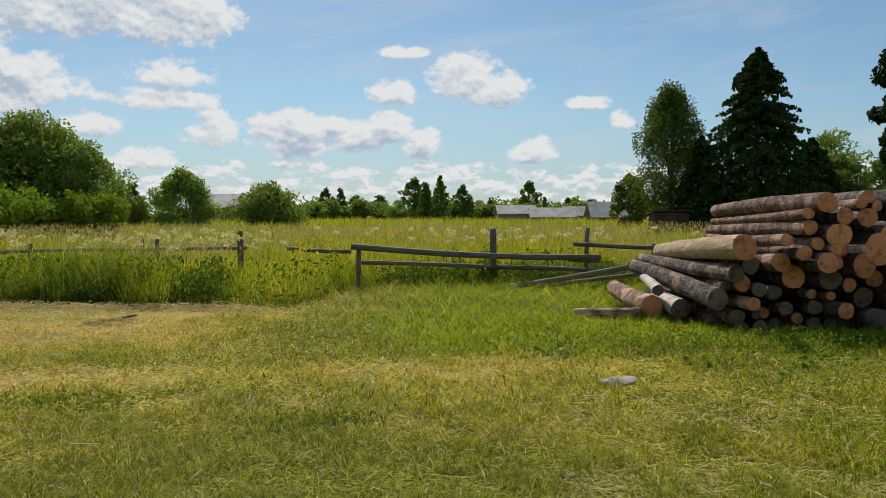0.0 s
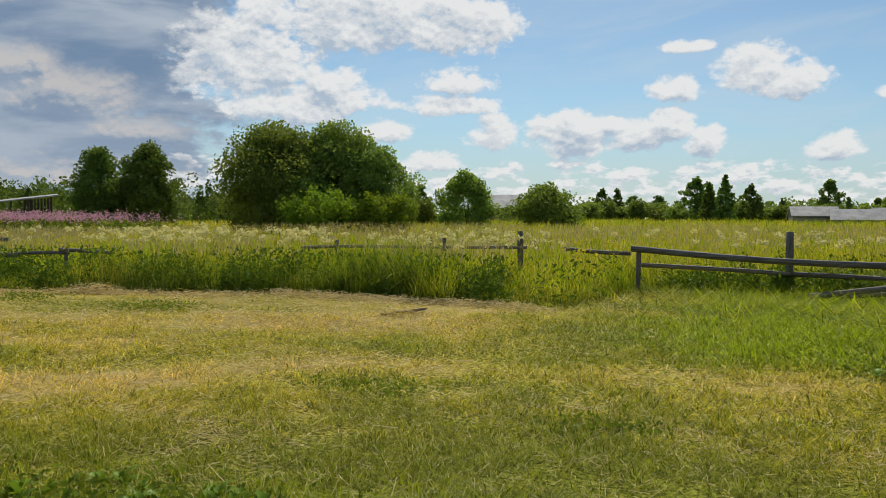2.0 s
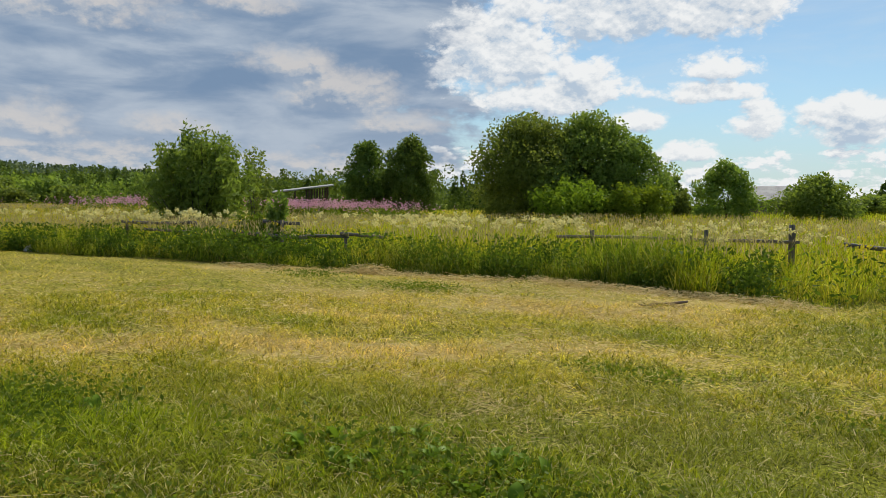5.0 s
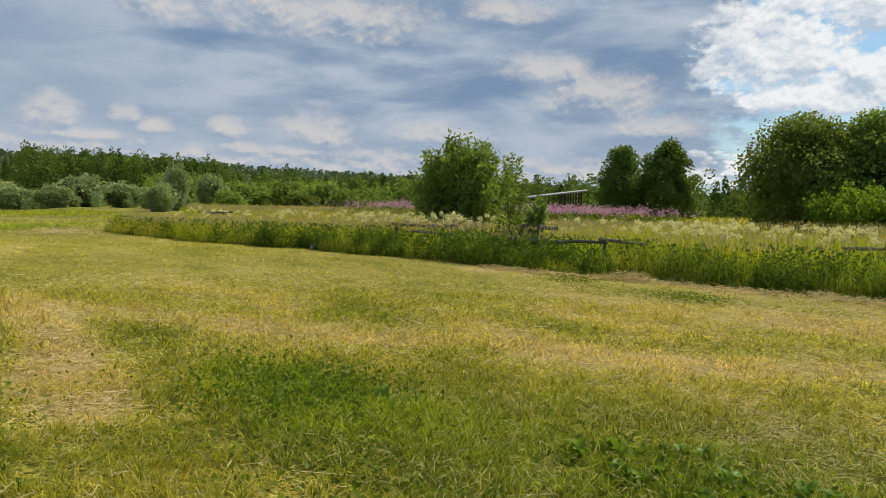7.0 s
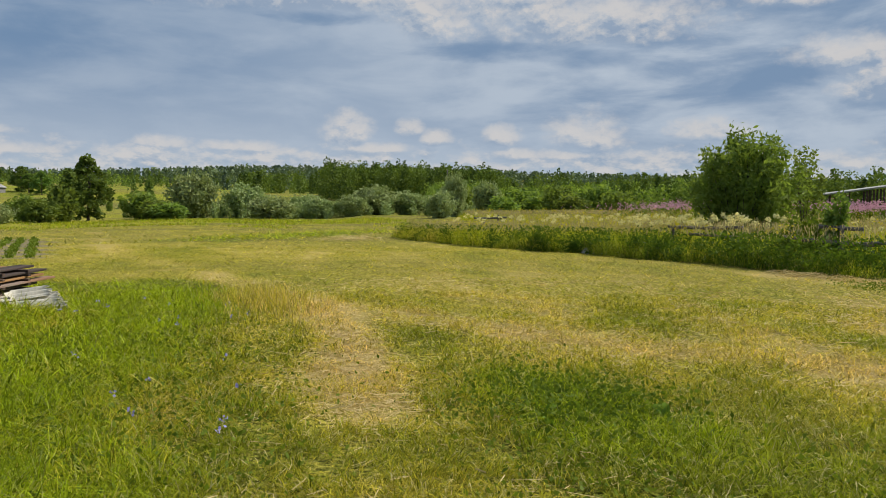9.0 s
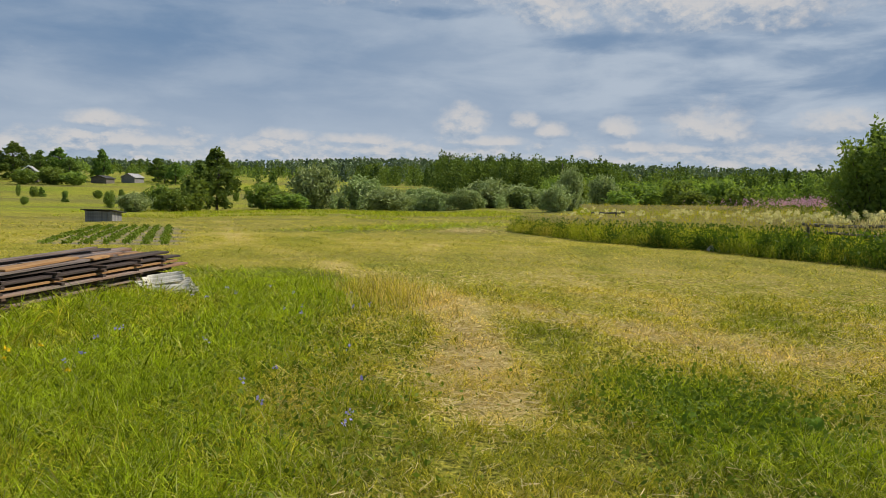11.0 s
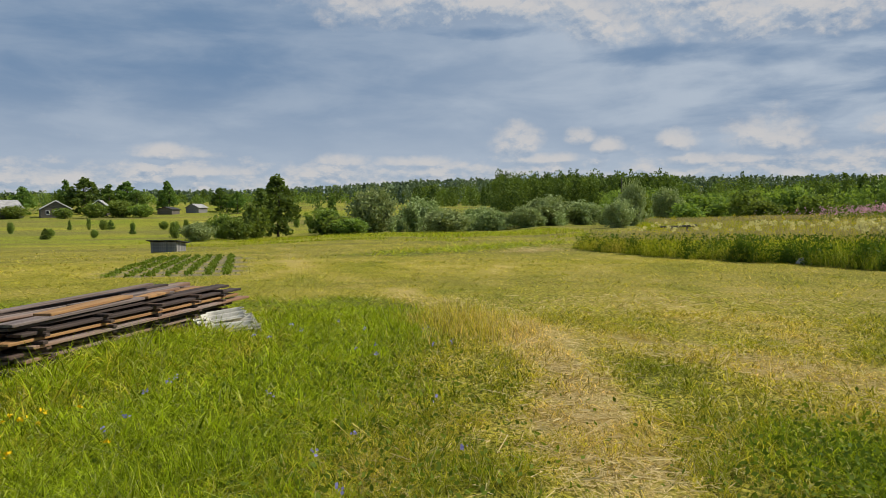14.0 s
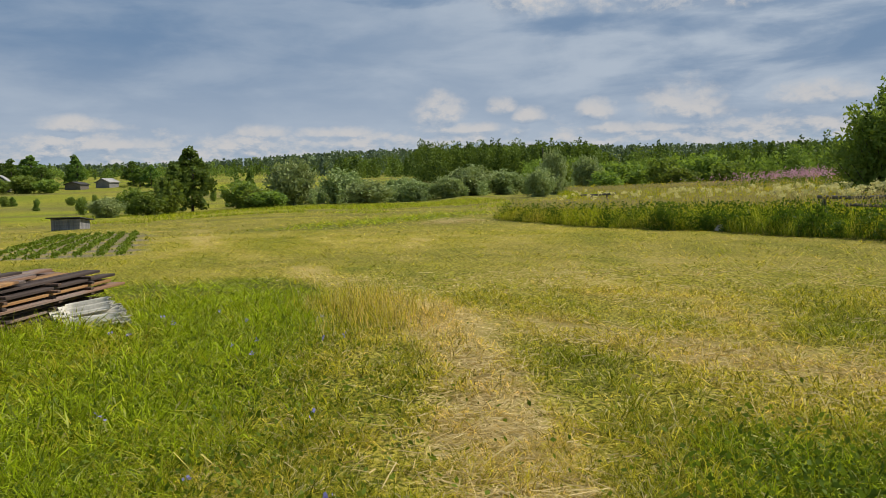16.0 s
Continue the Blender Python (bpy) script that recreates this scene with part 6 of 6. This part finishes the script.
def hay():
    rng = np.random.default_rng(501)
    # swathes of cut stalks against the meadow's edge and wisps over the lawn
    px, py, pz = [], [], []
    for pts, radius, n, heap in (([(-8.9, 14.1), (-7.0, 14.0), (-5.2, 13.9), (-3.3, 13.7)], .5, 5200, .14), ([(-16.5, 12.0), (-13.5, 12.4), (-11.0, 12.9), (-9, 13.6)], .4, 3800, .12),
                                 ([(-12.6, 12.6), (-11.9, 12.9)], .4, 1200, .22), ([(-41.5, 4.5), (-38.5, 4.9), (-43, 6.6)], .9, 1500, .25), ([(-5.2, 11.7), (-4.6, 12.0)], .35, 700, .10), (TRACK[:4], .5, 5200, .02),
                                 ([(-9.8, 2.5), (-8.2, 3.7), (-6.2, 5.6), (-3.6, 7.8)], .6, 3000, .03), ([(-2.4, 6.6), (.6, 5.9), (3.2, 6.2)], .9, 3600, .035), ([(.6, 4.5), (2.6, 4.4)], .6, 1700, .03), ([(-4.4, 5.2), (-3.0, 4.6)], .7, 1500, .03), ([(-7.5, 10.6), (-4.5, 10.2)], .9, 2200, .05)):
        seg = rng.integers(0, len(pts) - 1, n)
        u = rng.uniform(size=n)
        p = np.array(pts)
        q = p[seg] + (p[seg + 1] - p[seg]) * u[:, None] + rng.normal(0, radius * .5, (n, 2))
        r = np.clip(1 - np.hypot(*(q - (p[seg] + (p[seg + 1] - p[seg]) * u[:, None])).T) / radius, 0, 1)
        px.append(q[:, 0]), py.append(q[:, 1]), pz.append(rng.uniform(.01, 1, n) * heap * (.25 + r))
    x, y = sector(rng, 80000, 1.9, 15, power=1.45)
    k = (into_meadow(x, y) < 0) & (rng.uniform(size=len(x)) < (1 - .85 * lush(x, y)) * (.25 + .75 * sstep(.25, .65, dryness(x, y))) * (.3 + .7 * sstep(.42, .6, fbm(x * 1.1, y * 1.1, 503, 3))))
    px.append(x[k]), py.append(y[k]), pz.append(rng.uniform(.015, .075, k.sum()))
    x, y, dz = np.concatenate(px), np.concatenate(py), np.concatenate(pz)
    n = len(x)
    c = np.stack([x, y, land(x, y) + dz], 1)
    a = rng.uniform(0, 2 * np.pi, n)
    ln = rng.uniform(.012, .065, n) * (1 + 1.6 * (rng.uniform(size=n) < .12))
    d = np.stack([np.cos(a), np.sin(a), rng.normal(0, .16, n)], 1) * ln[:, None]
    s = np.stack([-np.sin(a), np.cos(a), rng.normal(0, .5, n)], 1) * (.0011 + .00016 * np.hypot(x, y))[:, None]
    v = np.stack([c - d - s, c - d + s, c + d + s, c + d - s], 1).reshape(-1, 3)
    thing("cut_hay", data=mesh_from("cut_hay", v, np.arange(4 * n).reshape(-1, 4), STRAW), label="dry cut hay lying in wisps and swathes", category="hay", kind="stuff")


hay()


def low_weeds():
    """Small-leaved weeds in the lawn and before the logs."""
    rng = np.random.default_rng(551)
    pts = []
    for cx, cy, sx, sy, n, top in ((-5.8, 2.2, .55, .38, 5200, .16), (-2.7, 3.2, .75, .28, 3600, .12), (4.2, 9.3, 1.4, .35, 5200, .22), (1.0, 10.5, 1.6, 1.2, 3000, .14), (-8.4, -1.6, 2.4, .9, 4500, .12),
                                   (-.9, 5.9, .25, .15, 500, .09), (-3.1, 6.5, .3, .15, 400, .08), (-9.3, 10.9, .5, .3, 900, .12), (-12.5, 11.2, .5, .3, 700, .14), (5.8, 9.2, .5, .3, 2200, .25), (-5.2, -1.3, 1.8, .7, 7000, .11), (-4.2, 1.9, 1.0, .5, 2500, .07)):
        x, y = rng.normal(cx, sx, n), rng.normal(cy, sy, n)
        pts.append(np.stack([x, y, land(x, y) + rng.uniform(.01, 1, n) ** 1.3 * top], 1))
    v, f = leaf_quads(np.concatenate(pts), .024, rng, 1.8)
    thing("lawn_weeds", data=mesh_from("lawn_weeds", v, f, HERB), label="low leafy weeds growing in the mown grass", category="weeds", kind="stuff")


low_weeds()


def broad_leaf(length, width):
    """A dock leaf: bent, with a fold along its rib."""
    t = np.linspace(0, 1, 6)
    w = width * np.sin(np.pi * np.clip(t * .93 + .06, 0, 1)) ** .8 / 2
    z = length * (.75 * t - .62 * t * t)
    x = length * t * .8
    mid = np.stack([x, 0 * t, z], 1)
    lft = np.stack([x, w, z + w * .35], 1)
    rgt = np.stack([x, -w, z + w * .35], 1)
    v = np.concatenate([lft, mid, rgt])
    f = [(i, i + 1, 7 + i, 6 + i) for i in range(5)] + [(6 + i, 7 + i, 13 + i, 12 + i) for i in range(5)]
    return mesh_from("leaf", v, np.array(f), DOCK, True)


def dock_plants():
    big = [broad_leaf(l, w) for l, w in ((.13, .06), (.16, .075), (.10, .05))]
    rng = random.Random(9)
    spots = [(-2.6 + rng.uniform(-1.1, 1.0), 3.3 + rng.uniform(-.35, .45)) for _ in range(30)] + [(-5.7 + rng.uniform(-.8, .8), 2.2 + rng.uniform(-.5, .5)) for _ in range(14)] \
        + [(rng.uniform(1.0, 5.0), rng.uniform(7.6, 9.8)) for _ in range(14)]
    for x, y in spots:
        root = thing("dock_plant", pose(x, y, float(land(x, y)), 0, 0, rng.uniform(0, 360)), label="broad-leaved green dock plant in the mown grass", category="plant", group="dock plants")
        for k in range(rng.randint(4, 8)):
            part("leaf", rng.choice(big), root, m=pose(0, 0, .01, rng.uniform(-15, 15), -rng.uniform(5, 55), k * 57 + rng.uniform(-20, 20)) @ Matrix.Scale(rng.uniform(.6, 1.15), 4))


dock_plants()


# ---------------------------------------------------------------- garden, stones and small things
def potato_rows():
    rng = np.random.default_rng(601)
    n = 5200
    u = rng.uniform(24.3, 42.5, n)
    v = .26 + .52 * rng.integers(-7, 0, n) + rng.normal(0, .075, n)
    x, y = -.974 * u - .225 * v, -.225 * u + .974 * v
    z = land(x, y) + rng.uniform(.01, .12, n) * (1 - np.abs(rng.normal(0, .3, n)).clip(0, .9))
    v, f = leaf_quads(np.stack([x, y, z], 1), .07, rng, 1.4)
    thing("potato_plants", data=mesh_from("potato_plants", v, f, HERB), label="rows of dark green potato plants in tilled soil", category="crop", kind="stuff")


potato_rows()


def rock(name, x, y, size, seed, label, mat=STONE):
    bm = bmesh.new()
    bmesh.ops.create_icosphere(bm, subdivisions=3, radius=1.0)
    for v in bm.verts:
        k = 1 + .28 * noise.noise(v.co * 1.4 + Vector((seed, 0, 0))) + .07 * noise.noise(v.co * 5)
        v.co = Vector((v.co.x * size[0], v.co.y * size[1], v.co.z * size[2])) * k
    return thing(name, pose(x, y, float(land(x, y)) + size[2] * .25, 0, 0, seed * 40), bm_mesh("stone", bm, mat, True), label=label, category="stone")


rock("stone", 1.68, 7.5, (.24, .13, .035), 1, "flat pale stone half sunk in the grass")
rock("stone", .75, 4.7, (.035, .03, .02), 2, "small white stone in the mown grass")
for i, (x, y, s) in enumerate([(-25.4, 11.2, .32), (-24.9, 11.1, .26), (-25.9, 11.4, .24), (-25.2, 11.5, .28)]):
    rock("fieldstone", x, y, (s, s * .8, s * .55), 3 + i, "grey fieldstone in a heap by the meadow", STONE)
for i, (p, q, r) in enumerate([((-5.3, 11.6, .03), (-4.75, 12.05, .10), .022), ((-5.0, 11.9, .05), (-4.65, 12.0, .12), .03)]):
    me, m = round_timber("stick", p, q, r, BOARD_GREY, 120 + i, 6, .6)
    thing("stick", m, me, label="dry broken stick lying on the hay", category="stick")
